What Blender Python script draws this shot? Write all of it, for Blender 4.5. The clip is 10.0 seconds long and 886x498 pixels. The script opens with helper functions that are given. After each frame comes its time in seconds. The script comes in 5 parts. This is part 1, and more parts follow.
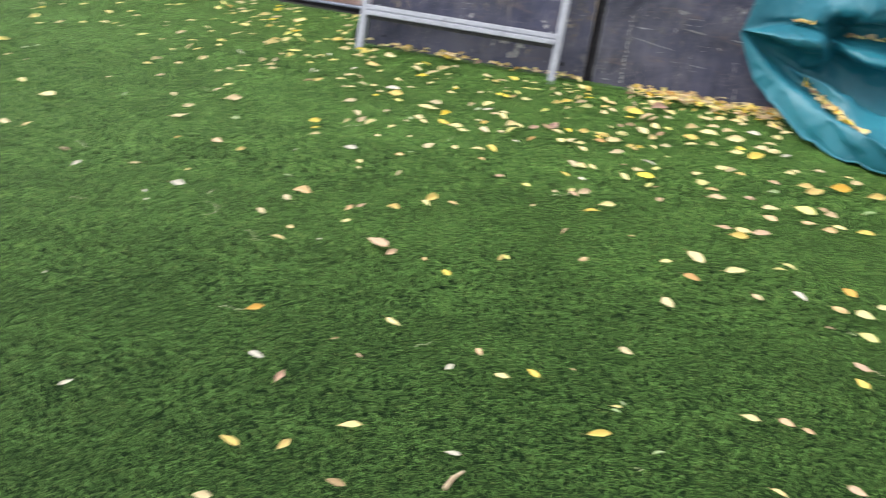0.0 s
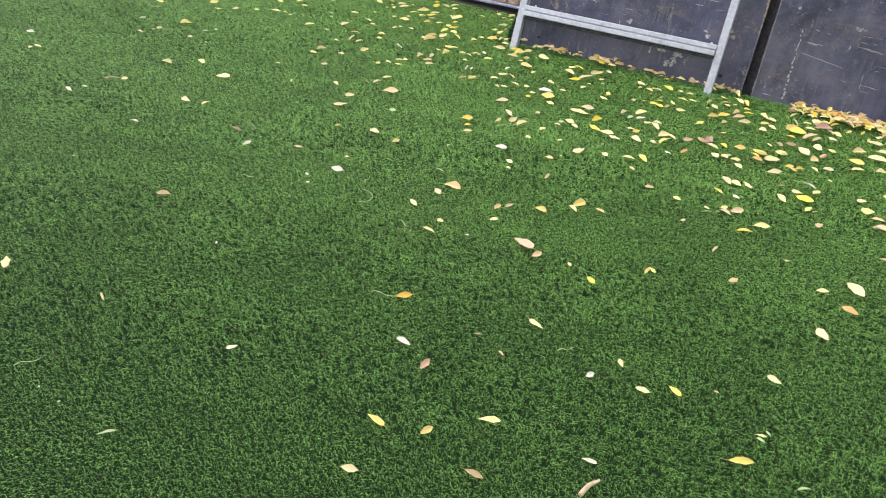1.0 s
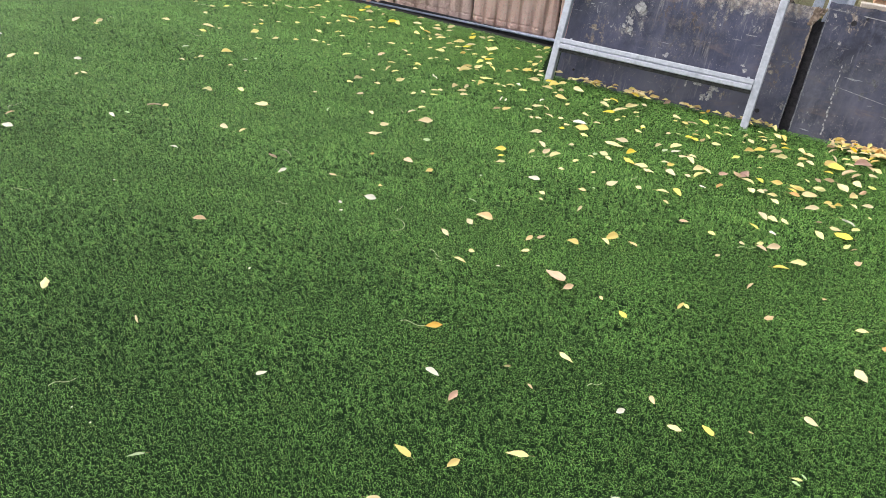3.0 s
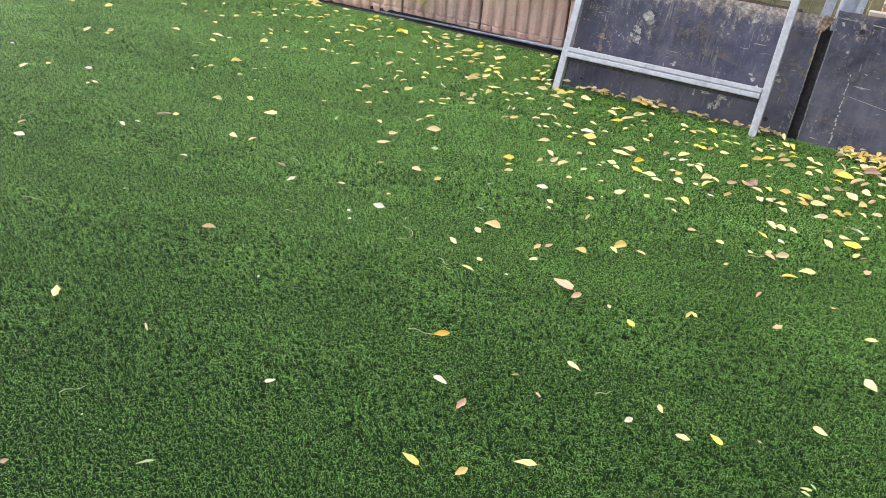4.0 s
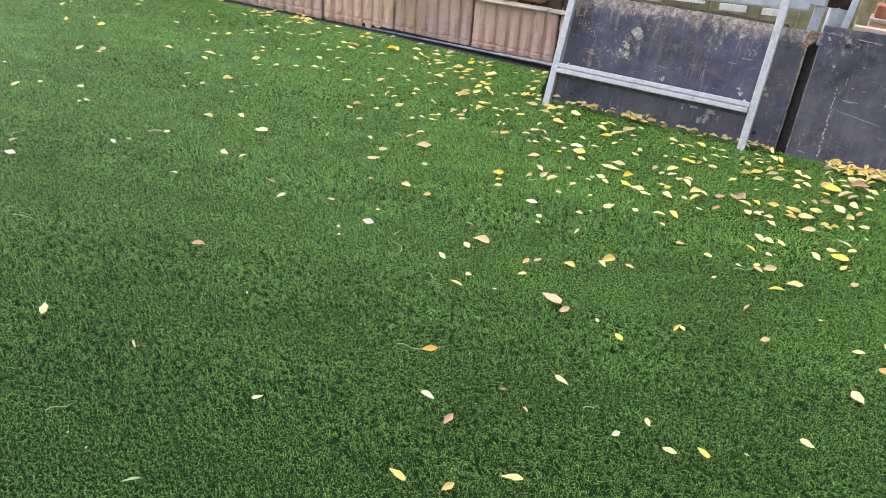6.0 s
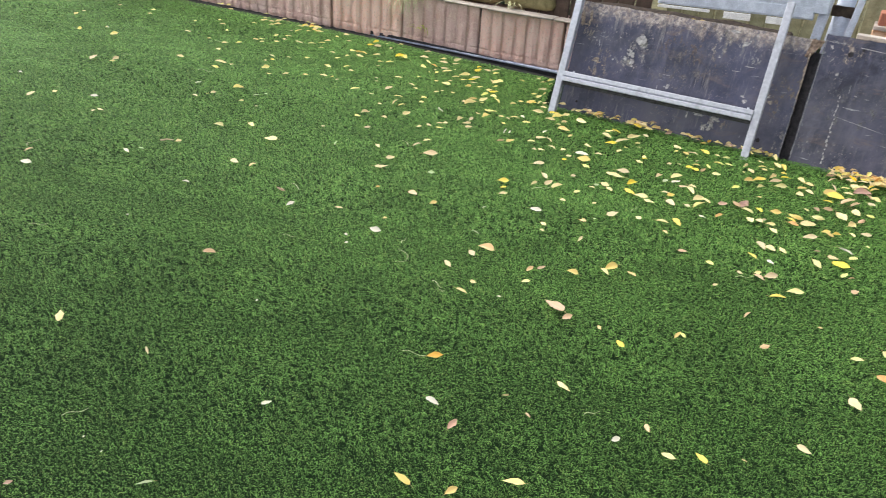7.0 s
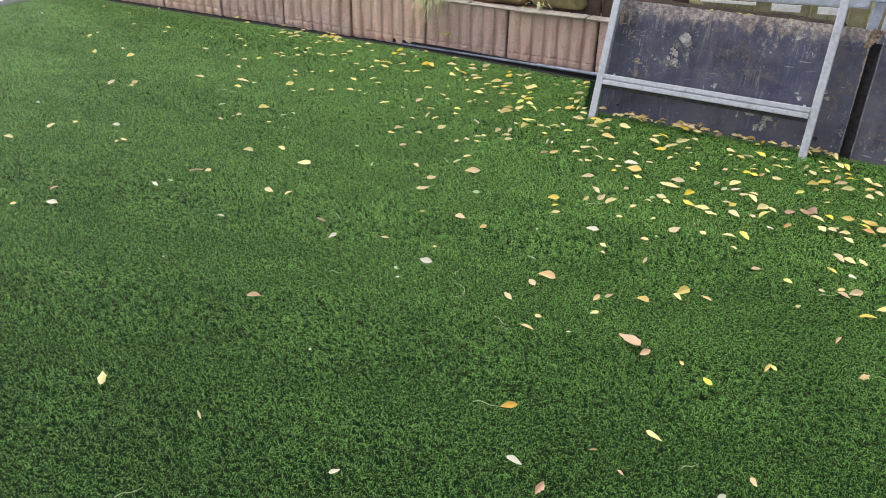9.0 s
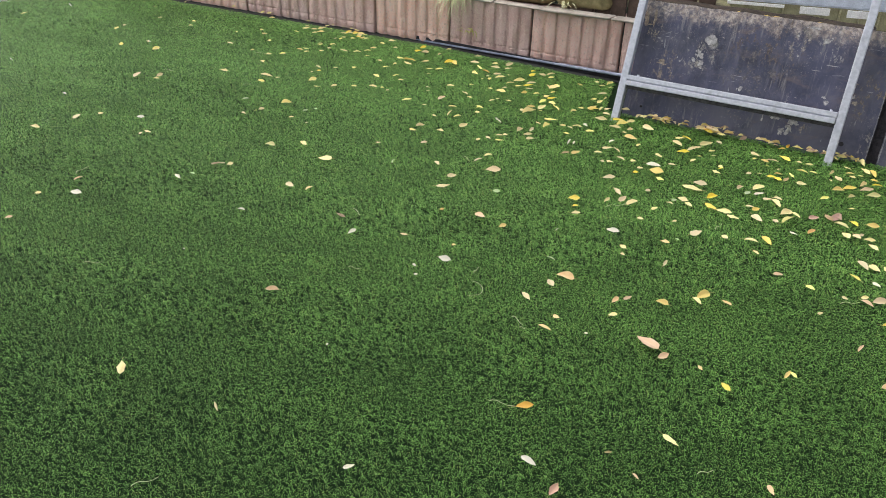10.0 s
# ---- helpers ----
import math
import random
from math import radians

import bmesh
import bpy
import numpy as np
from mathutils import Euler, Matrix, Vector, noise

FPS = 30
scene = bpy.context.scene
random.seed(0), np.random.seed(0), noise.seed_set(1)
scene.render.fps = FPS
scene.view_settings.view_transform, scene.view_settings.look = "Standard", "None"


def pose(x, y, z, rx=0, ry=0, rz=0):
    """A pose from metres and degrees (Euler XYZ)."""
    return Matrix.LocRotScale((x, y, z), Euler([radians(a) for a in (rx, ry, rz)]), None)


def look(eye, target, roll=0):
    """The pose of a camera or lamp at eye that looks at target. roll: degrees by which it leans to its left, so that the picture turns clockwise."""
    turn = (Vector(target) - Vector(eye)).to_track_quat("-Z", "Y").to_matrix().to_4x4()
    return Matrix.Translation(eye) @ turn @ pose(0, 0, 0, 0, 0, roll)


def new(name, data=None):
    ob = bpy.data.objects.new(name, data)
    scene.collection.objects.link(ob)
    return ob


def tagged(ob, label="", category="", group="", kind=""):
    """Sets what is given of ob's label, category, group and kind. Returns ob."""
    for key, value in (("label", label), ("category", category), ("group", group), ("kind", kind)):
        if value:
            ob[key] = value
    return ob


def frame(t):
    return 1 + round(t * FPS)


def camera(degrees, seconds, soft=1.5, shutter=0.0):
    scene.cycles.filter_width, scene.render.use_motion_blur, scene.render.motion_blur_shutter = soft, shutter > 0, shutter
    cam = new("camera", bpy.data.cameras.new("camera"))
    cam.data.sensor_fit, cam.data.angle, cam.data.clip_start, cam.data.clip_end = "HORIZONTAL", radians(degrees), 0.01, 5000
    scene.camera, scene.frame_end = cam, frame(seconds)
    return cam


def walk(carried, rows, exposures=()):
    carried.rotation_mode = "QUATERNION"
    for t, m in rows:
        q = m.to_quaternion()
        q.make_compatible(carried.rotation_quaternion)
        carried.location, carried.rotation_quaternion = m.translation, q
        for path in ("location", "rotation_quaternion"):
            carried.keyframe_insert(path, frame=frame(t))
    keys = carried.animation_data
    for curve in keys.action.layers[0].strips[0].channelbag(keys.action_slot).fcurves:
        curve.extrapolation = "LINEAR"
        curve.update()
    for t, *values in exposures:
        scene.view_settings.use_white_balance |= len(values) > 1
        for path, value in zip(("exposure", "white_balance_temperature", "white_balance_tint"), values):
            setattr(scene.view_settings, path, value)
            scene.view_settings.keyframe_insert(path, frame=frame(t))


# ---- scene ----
cam = camera(59.4, 10.0, soft=0.95, shutter=0.6)
PATH = [
    (0, (0.046, 0.067, 1.236), (0.118, 1.767, 0.185), 5.5),
    (0.2, (0.019, 0.058, 1.235), (-0.010, 1.749, 0.173), 5.6),
    (0.5, (-0.011, 0.047, 1.234), (-0.154, 1.728, 0.16), 5.8),
    (1, (-0.033, 0.035, 1.258), (-0.263, 1.7, 0.175), 5.4),
    (1.5, (-0.039, 0.032, 1.272), (-0.308, 1.711, 0.218), 5.2),
    (2, (-0.044, 0.039, 1.262), (-0.34, 1.72, 0.219), 5.1),
    (3.5, (-0.03, 0.036, 1.265), (-0.361, 1.724, 0.246), 5.0),
    (4, (-0.034, 0.033, 1.267), (-0.378, 1.724, 0.255), 4.8),
    (4.5, (-0.028, 0.034, 1.263), (-0.376, 1.73, 0.261), 4.8),
    (5, (-0.016, 0.036, 1.268), (-0.364, 1.735, 0.271), 4.8),
    (5.5, (-0.01, 0.04, 1.271), (-0.356, 1.744, 0.283), 4.6),
    (6.8, (-0.007, 0.005, 1.293), (-0.347, 1.722, 0.324), 4.5),
    (7, (0.01, 0.001, 1.313), (-0.357, 1.709, 0.34), 4.1),
    (7.5, (-0.032, 0.046, 1.303), (-0.427, 1.746, 0.326), 3.4),
    (8, (-0.159, 0.13, 1.306), (-0.545, 1.834, 0.331), 0.8),
    (8.5, (-0.188, 0.161, 1.322), (-0.575, 1.858, 0.337), 0.5),
    (9, (-0.179, 0.172, 1.33), (-0.575, 1.865, 0.341), 1.0),
    (9.5, (-0.178, 0.175, 1.325), (-0.602, 1.861, 0.335), 1.4),
    (10, (-0.18, 0.174, 1.328), (-0.622, 1.853, 0.334), 1.5),
]
walk(cam, [(t, look(eye, target, roll)) for t, eye, target, roll in PATH], [(0, -0.06), (0.8, 0.01), (5.0, -0.02), (7.0, -0.07), (7.5, -0.37), (8.5, -0.35), (10.0, -0.34)])

# ---- light ----
world = bpy.data.worlds.new("overcast_sky")
scene.world = world
world.use_nodes = True
wn, wl = world.node_tree.nodes, world.node_tree.links
sky = wn.new("ShaderNodeTexSky")
sky.sky_type = 'NISHITA'
sky.sun_disc = False
sky.sun_elevation = radians(52)
sky.sun_rotation = radians(-74)
sky.air_density, sky.dust_density, sky.ozone_density = 1.0, 4.0, 1.0
pale = wn.new("ShaderNodeHueSaturation")
pale.inputs["Saturation"].default_value = 0.45
wl.new(sky.outputs[0], pale.inputs["Color"])
wl.new(pale.outputs[0], wn["Background"].inputs["Color"])
wn["Background"].inputs["Strength"].default_value = 0.35
sun = new("sun", bpy.data.lights.new("sun", 'SUN'))
sun.data.energy, sun.data.angle, sun.data.color = 1.7, radians(50), (1.0, 0.985, 0.97)
sun.matrix_world = look((-3.4, 1.0, 4.6), (0, 0, 0))


# ---- materials ----
class Mat:
    """A node material with a few short-hands."""

    def __init__(self, name, rough=0.8, metal=0.0, spec=0.4):
        self.m = bpy.data.materials.new(name)
        self.m.use_nodes = True
        self.n, self.l = self.m.node_tree.nodes, self.m.node_tree.links
        self.b = self.n["Principled BSDF"]
        self.b.inputs["Roughness"].default_value = rough
        self.b.inputs["Metallic"].default_value = metal
        self.b.inputs["Specular IOR Level"].default_value = spec
        self.co = self.n.new("ShaderNodeTexCoord").outputs["Object"]

    def put(self, socket, value):
        if isinstance(value, bpy.types.NodeSocket):
            self.l.new(value, socket)
        elif value is not None:
            socket.default_value = (*value, 1.0) if isinstance(value, tuple) and len(value) == 3 and socket.type == 'RGBA' else value

    def scaled(self, s, at=None):
        k = self.n.new("ShaderNodeMapping")
        self.put(k.inputs["Vector"], at or self.co)
        k.inputs["Scale"].default_value = s
        return k.outputs[0]

    def noise(self, scale, detail=4.0, rough=0.55, at=None, distort=0.0):
        k = self.n.new("ShaderNodeTexNoise")
        self.put(k.inputs["Vector"], at or self.co)
        k.inputs["Scale"].default_value, k.inputs["Detail"].default_value = scale, detail
        k.inputs["Roughness"].default_value, k.inputs["Distortion"].default_value = rough, distort
        return k.outputs["Fac"]

    def ramp(self, fac, lo, hi, a=0.0, b=1.0):
        k = self.n.new("ShaderNodeMapRange")
        k.interpolation_type = 'SMOOTHSTEP'
        self.put(k.inputs["Value"], fac)
        for key, v in (("From Min", lo), ("From Max", hi), ("To Min", a), ("To Max", b)):
            k.inputs[key].default_value = v
        return k.outputs[0]

    def math(self, op, a, b=0.0):
        k = self.n.new("ShaderNodeMath")
        k.operation = op
        self.put(k.inputs[0], a), self.put(k.inputs[1], b)
        return k.outputs[0]

    def mix(self, fac, a, b, how='MIX'):
        k = self.n.new("ShaderNodeMix")
        k.data_type, k.blend_type = 'RGBA', how
        self.put(k.inputs[0], fac), self.put(k.inputs[6], a), self.put(k.inputs[7], b)
        return k.outputs[2]

    def axis(self, which):
        k = self.n.new("ShaderNodeSeparateXYZ")
        self.put(k.inputs[0], self.co)
        return k.outputs[which]

    def island(self):
        return self.n.new("ShaderNodeNewGeometry").outputs["Random Per Island"]

    def each(self):
        return self.n.new("ShaderNodeObjectInfo").outputs["Random"]

    def tint(self, fac, colour, hue=0.0, sat=0.0, val=0.3):
        """Varies a colour round itself by a factor from 0 to 1."""
        k = self.n.new("ShaderNodeHueSaturation")
        self.put(k.inputs["Color"], colour)
        for key, mid, amount in (("Hue", 0.5, hue), ("Saturation", 1.0, sat), ("Value", 1.0, val)):
            if amount:
                self.put(k.inputs[key], self.ramp(fac, 0, 1, mid - amount, mid + amount))
        return k.outputs[0]

    def bump(self, height, strength=0.4, distance=0.003):
        k = self.n.new("ShaderNodeBump")
        k.inputs["Strength"].default_value, k.inputs["Distance"].default_value = strength, distance
        self.put(k.inputs["Height"], height)
        self.l.new(k.outputs[0], self.b.inputs["Normal"])

    def colour(self, c):
        self.put(self.b.inputs["Base Color"], c)
        return self

    def rough(self, r):
        self.put(self.b.inputs["Roughness"], r)
        return self


def turf_fibre_material():
    k = Mat("turf_fibre", 0.50, 0, 0.15)
    r = k.island()
    green = k.mix(k.ramp(r, 0.0, 0.95), (0.042, 0.110, 0.021), (0.194, 0.380, 0.088))
    thatch = k.mix(k.ramp(r, 0.92, 0.98), green, (0.26, 0.37, 0.10))
    broad = k.ramp(k.noise(1.6, 4, 0.6), 0.36, 0.64)
    c = k.tint(broad, thatch, 0.0, 0.0, 0.05)
    streak = k.ramp(k.noise(4.5, 4, 0.6, at=k.scaled((0.8, 1.6, 1.0))), 0.35, 0.65)
    c = k.tint(streak, c, 0.0, 0.0, 0.10)
    c = k.tint(k.ramp(k.noise(105, 2, 0.5), 0.32, 0.68), c, 0.0, 0.0, 0.12)
    worn = k.ramp(k.noise(6.5, 3, 0.5), 0.60, 0.74, 0, 0.22)
    c = k.mix(worn, c, (0.17, 0.29, 0.06))
    k.colour(c)
    t = k.n.new("ShaderNodeBsdfTranslucent")
    k.l.new(c, t.inputs["Color"])
    m = k.n.new("ShaderNodeMixShader")
    m.inputs[0].default_value = 0.15
    k.l.new(k.b.outputs[0], m.inputs[1]), k.l.new(t.outputs[0], m.inputs[2])
    k.l.new(m.outputs[0], k.n["Material Output"].inputs["Surface"])
    return k.m


def turf_backing_material():
    k = Mat("turf_backing", 0.95, 0, 0.1)
    k.colour(k.mix(k.noise(120, 5), (0.004, 0.012, 0.004), (0.010, 0.028, 0.008)))
    k.bump(k.noise(300, 3), 0.8, 0.01)
    return k.m


def leaf_material(name, base, edge, vein):
    k = Mat("leaf_" + name, 0.62, 0, 0.35)
    r = k.each()
    ri = k.math('FRACT', k.math('ADD', r, k.island()))
    c = k.tint(ri, base, 0.012, 0.14, 0.16)
    blot = k.ramp(k.noise(46, 5), 0.44, 0.68)
    c = k.mix(k.math('MULTIPLY', blot, 0.34), c, edge)
    spots = k.ramp(k.noise(140, 3), 0.66, 0.74)
    c = k.mix(k.math('MULTIPLY', spots, 0.35), c, (0.16, 0.07, 0.025))
    y = k.math('ABSOLUTE', k.axis(1))
    c = k.mix(k.ramp(y, 0.0, 0.0016, 0.55, 0.0), c, vein)
    k.colour(c)
    k.bump(k.noise(220, 3), 0.35, 0.002)
    t = k.n.new("ShaderNodeBsdfTranslucent")
    k.l.new(c, t.inputs["Color"])
    m = k.n.new("ShaderNodeMixShader")
    m.inputs[0].default_value = 0.28
    k.l.new(k.b.outputs[0], m.inputs[1]), k.l.new(t.outputs[0], m.inputs[2])
    k.l.new(m.outputs[0], k.n["Material Output"].inputs["Surface"])
    return k.m


def steel_material():
    k = Mat("galvanised_steel", 0.5, 0.35, 0.5)
    c = k.mix(k.ramp(k.noise(60, 5), 0.3, 0.7), (0.41, 0.425, 0.49), (0.53, 0.545, 0.61))
    c = k.mix(k.ramp(k.noise(20, 5), 0.52, 0.75, 0, 0.45), c, (0.22, 0.23, 0.26))
    c = k.mix(k.ramp(k.noise(90, 3, at=k.scaled((1, 1, 0.15))), 0.66, 0.76, 0, 0.7), c, (0.48, 0.47, 0.46))
    k.colour(c).rough(k.ramp(k.noise(35, 4), 0.3, 0.7, 0.42, 0.68))
    k.bump(k.noise(180, 3), 0.15, 0.001)
    return k.m


def plywood_material(name, splashes, worn_top, seed, lift=1.0):
    """Black film-faced plywood: scuffs, run marks, paint splashes at (along, up, size) and a worn top edge."""
    k = Mat(name, 0.5, 0, 0.32)
    moved = k.n.new("ShaderNodeMapping")
    moved.inputs["Location"].default_value = (seed * 3.1, seed * 1.7, 0)
    k.l.new(k.co, moved.inputs["Vector"])
    co = moved.outputs[0]
    c = k.mix(k.ramp(k.noise(4, 6, at=co), 0.3, 0.7), tuple(lift * q for q in (0.020, 0.0215, 0.037)), tuple(lift * q for q in (0.050, 0.053, 0.092)))
    wash = k.ramp(k.noise(18, 6, 0.7, at=k.scaled((1, 1, 0.22), co), distort=0.6), 0.45, 0.75, 0, 0.75)
    c = k.mix(wash, c, (0.090, 0.092, 0.150))
    runs = k.ramp(k.noise(60, 4, 0.7, at=k.scaled((1, 1, 0.10), co), distort=0.5), 0.54, 0.70, 0, 0.75 if worn_top else 0.3)
    c = k.mix(k.math('MULTIPLY', runs, k.ramp(k.noise(5, 3, at=co), 0.42, 0.6)), c, (0.25, 0.235, 0.24))
    haze = k.ramp(k.noise(13, 8, 0.78, at=co, distort=0.4), 0.44, 0.70, 0, 0.6)
    c = k.mix(haze, c, (0.120, 0.120, 0.165))
    bloom = k.ramp(k.noise(3.4, 5, 0.62, at=co, distort=0.5), 0.44, 0.70, 0, 0.55)
    c = k.mix(bloom, c, (0.142, 0.140, 0.175))
    smear = k.ramp(k.noise(7, 6, 0.7, at=k.scaled((0.8, 1, 2.6), co), distort=0.5), 0.54, 0.74, 0, 0.5)
    c = k.mix(smear, c, (0.190, 0.140, 0.118))
    chips = k.ramp(k.noise(95, 5, 0.78, at=co, distort=1.0), 0.59, 0.65, 0, 0.9)
    sparse = k.ramp(k.noise(6, 4, 0.6, at=co), 0.46, 0.62)
    c = k.mix(k.math('MULTIPLY', chips, sparse), c, (0.38, 0.34, 0.32))
    for s, lo in (((0.22, 1, 3.2), 0.70), ((2.6, 1, 0.25), 0.72)):
        scratch = k.ramp(k.noise(34, 2, 0.5, at=k.scaled(s, co), distort=0.7), lo, lo + 0.015, 0, 0.7)
        c = k.mix(k.math('MULTIPLY', scratch, k.ramp(k.noise(9, 2, at=co), 0.48, 0.56)), c, (0.40, 0.40, 0.42))
    up = k.axis(2)
    wob = k.noise(24, 8, 0.8, at=k.scaled((1, 1, 0.7), co))
    if worn_top:
        worn = k.ramp(k.math('ADD', up, k.math('MULTIPLY', wob, 0.30)), 0.635, 0.715, 0, 0.9)
        worn = k.math('MULTIPLY', worn, k.ramp(k.noise(48, 6, 0.8, at=co, distort=0.6), 0.40, 0.56, 0.25, 1.0))
        c = k.mix(worn, c, k.mix(k.ramp(k.noise(55, 4), 0.35, 0.65), (0.30, 0.24, 0.21), (0.58, 0.50, 0.45)))
    warp = k.n.new("ShaderNodeTexNoise")
    k.l.new(k.co, warp.inputs["Vector"])
    warp.inputs["Scale"].default_value, warp.inputs["Detail"].default_value = 9.0, 4.0
    shift = k.n.new("ShaderNodeVectorMath")
    shift.operation = 'MULTIPLY_ADD'
    k.l.new(warp.outputs["Color"], shift.inputs[0])
    shift.inputs[1].default_value, shift.inputs[2].default_value = (0.22, 0, 0.22), (-0.11, 0, -0.11)
    warped = k.n.new("ShaderNodeVectorMath")
    k.l.new(k.co, warped.inputs[0]), k.l.new(shift.outputs[0], warped.inputs[1])
    ragged = k.math('SUBTRACT', k.noise(44, 6, 0.8, distort=0.8), 0.5)
    flakes = k.noise(40, 9, 0.78, at=k.scaled((1, 1, 0.6)), distort=0.25)
    for u, v, size, shade in splashes:
        d = k.n.new("ShaderNodeVectorMath")
        d.operation = 'DISTANCE'
        solid = size < 0.03
        k.l.new(k.co if solid else warped.outputs[0], d.inputs[0])
        d.inputs[1].default_value = (u, -0.009, v)
        e = k.math('ADD', d.outputs["Value"], k.math('MULTIPLY', ragged, size * (2.2 if solid else 1.2)))
        mask = k.ramp(e, size * 0.5, size, 0.9, 0.0)
        if not solid:
            mask = k.math('MULTIPLY', mask, k.ramp(flakes, 0.53, 0.60))
        c = k.mix(mask, c, k.mix(k.ramp(k.noise(130, 3), 0.4, 0.6), shade, tuple(0.5 * q for q in shade)))
    k.colour(c).rough(k.ramp(k.noise(12, 5, at=co), 0.3, 0.7, 0.42, 0.68))
    k.bump(k.noise(70, 5, at=co), 0.25, 0.002)
    return k.m


def block_material(name, a, b, moss):
    k = Mat(name, 0.92, 0, 0.25)
    c = k.mix(k.ramp(k.noise(7, 5), 0.3, 0.7), a, b)
    c = k.tint(k.each(), c, 0.01, 0.12, 0.14)
    grains = k.ramp(k.noise(85, 4, 0.75), 0.50, 0.62, 0, 0.85)
    c = k.mix(grains, c, (0.86, 0.68, 0.60))
    pits = k.ramp(k.noise(80, 4, 0.7, at=k.scaled((1, 1, 0.8))), 0.55, 0.67, 0, 0.45)
    c = k.mix(pits, c, (0.38, 0.23, 0.195))
    stain = k.ramp(k.noise(9, 5, 0.6, at=k.scaled((1, 1, 0.25))), 0.5, 0.72, 0, moss)
    c = k.mix(stain, c, (0.11, 0.105, 0.06))
    k.colour(c)
    k.bump(k.noise(110, 6, 0.85), 1.0, 0.012)
    return k.m


def plain_material(name, a, b, scale, rough=0.8, bump=0.3, spec=0.3, fine=160):
    k = Mat(name, rough, 0, spec)
    c = k.mix(k.ramp(k.noise(scale, 6), 0.3, 0.7), a, b)
    c = k.tint(k.noise(fine, 3), c, 0, 0, 0.25)
    k.colour(c)
    k.bump(k.noise(fine, 4), bump, 0.003)
    return k.m


def tarp_material():
    k = Mat("teal_tarpaulin", 0.42, 0, 0.45)
    c = k.mix(k.ramp(k.noise(4, 5), 0.3, 0.7), (0.008, 0.118, 0.165), (0.020, 0.172, 0.232))
    dust = k.ramp(k.noise(22, 6, 0.7), 0.55, 0.8, 0, 0.35)
    k.colour(k.mix(dust, c, (0.22, 0.33, 0.34)))
    weave = k.n.new("ShaderNodeTexChecker")
    weave.inputs["Scale"].default_value = 420
    k.l.new(k.co, weave.inputs["Vector"])
    k.bump(k.math('ADD', k.math('MULTIPLY', weave.outputs["Fac"], 0.15), k.noise(26, 5)), 0.3, 0.006)
    k.rough(k.ramp(k.noise(14, 4), 0.3, 0.7, 0.34, 0.56))
    return k.m


TURF, BACKING = turf_fibre_material(), turf_backing_material()
LEAF = {
    "cream": leaf_material("cream", (0.80, 0.68, 0.385), (0.689, 0.529, 0.296), (0.616, 0.492, 0.296)),
    "straw": leaf_material("straw", (0.846, 0.725, 0.338), (0.725, 0.58, 0.242), (0.653, 0.532, 0.242)),
    "lemon": leaf_material("lemon", (0.797, 0.749, 0.314), (0.701, 0.629, 0.23), (0.701, 0.653, 0.326)),
    "yellow": leaf_material("yellow", (0.821, 0.630, 0.165), (0.707, 0.49, 0.125), (0.775, 0.593, 0.205)),
    "amber": leaf_material("amber", (0.73, 0.422, 0.0912), (0.57, 0.274, 0.0684), (0.707, 0.456, 0.148)),
    "tan": leaf_material("tan", (0.82, 0.65, 0.365), (0.68, 0.475, 0.265), (0.62, 0.43, 0.25)),
    "buff": leaf_material("buff", (0.76, 0.53, 0.33), (0.62, 0.39, 0.22), (0.80, 0.62, 0.44)),
    "pink": leaf_material("pink", (0.629, 0.397, 0.301), (0.479, 0.274, 0.192), (0.547, 0.355, 0.26)),
    "brown": leaf_material("brown", (0.459, 0.319, 0.204), (0.281, 0.179, 0.102), (0.409, 0.293, 0.179)),
    "white": leaf_material("white", (0.752, 0.707, 0.604), (0.661, 0.581, 0.467), (0.684, 0.616, 0.502)),
    "green": leaf_material("green", (0.479, 0.593, 0.331), (0.479, 0.547, 0.296), (0.57, 0.65, 0.41)),
}
STRAW = plain_material("dry_straw", (0.50, 0.52, 0.32), (0.68, 0.68, 0.46), 60)
STALK = plain_material("leaf_stalk", (0.42, 0.30, 0.14), (0.52, 0.42, 0.22), 60)
STEEL = steel_material()
PLY_A = plywood_material("worn_black_plywood", [
    (0.60, 0.46, 0.22, (0.15, 0.115, 0.10)), (0.30, 0.33, 0.10, (0.34, 0.32, 0.31)), (0.85, 0.48, 0.09, (0.42, 0.40, 0.39)),
    (0.70, 0.47, 0.07, (0.38, 0.35, 0.33)), (0.16, 0.27, 0.07, (0.32, 0.26, 0.21)), (0.80, 0.09, 0.06, (0.33, 0.28, 0.25)),
    (0.55, 0.30, 0.16, (0.15, 0.14, 0.15)), (0.06, 0.44, 0.06, (0.48, 0.40, 0.30)), (1.06, 0.30, 0.12, (0.24, 0.19, 0.16)),
    (1.10, 0.10, 0.07, (0.30, 0.28, 0.27)), (0.356, 0.41, 0.024, (0.44, 0.42, 0.42)), (0.896, 0.241, 0.012, (0.58, 0.56, 0.55)),
    (0.31, 0.315, 0.022, (0.36, 0.33, 0.31)), (1.01, 0.26, 0.012, (0.42, 0.36, 0.29))], True, 0, 1.45)
PLY_B = plywood_material("black_plywood", [
    (0.12, 0.54, 0.07, (0.40, 0.33, 0.28)), (0.10, 0.30, 0.10, (0.15, 0.15, 0.16)), (0.33, 0.30, 0.14, (0.14, 0.14, 0.15)),
    (0.05, 0.12, 0.07, (0.30, 0.29, 0.28)), (0.60, 0.40, 0.10, (0.24, 0.24, 0.26)), (0.62, 0.44, 0.012, (0.45, 0.45, 0.47)),
    (0.09, 0.44, 0.010, (0.42, 0.40, 0.40))], False, 1.3, 1.2)
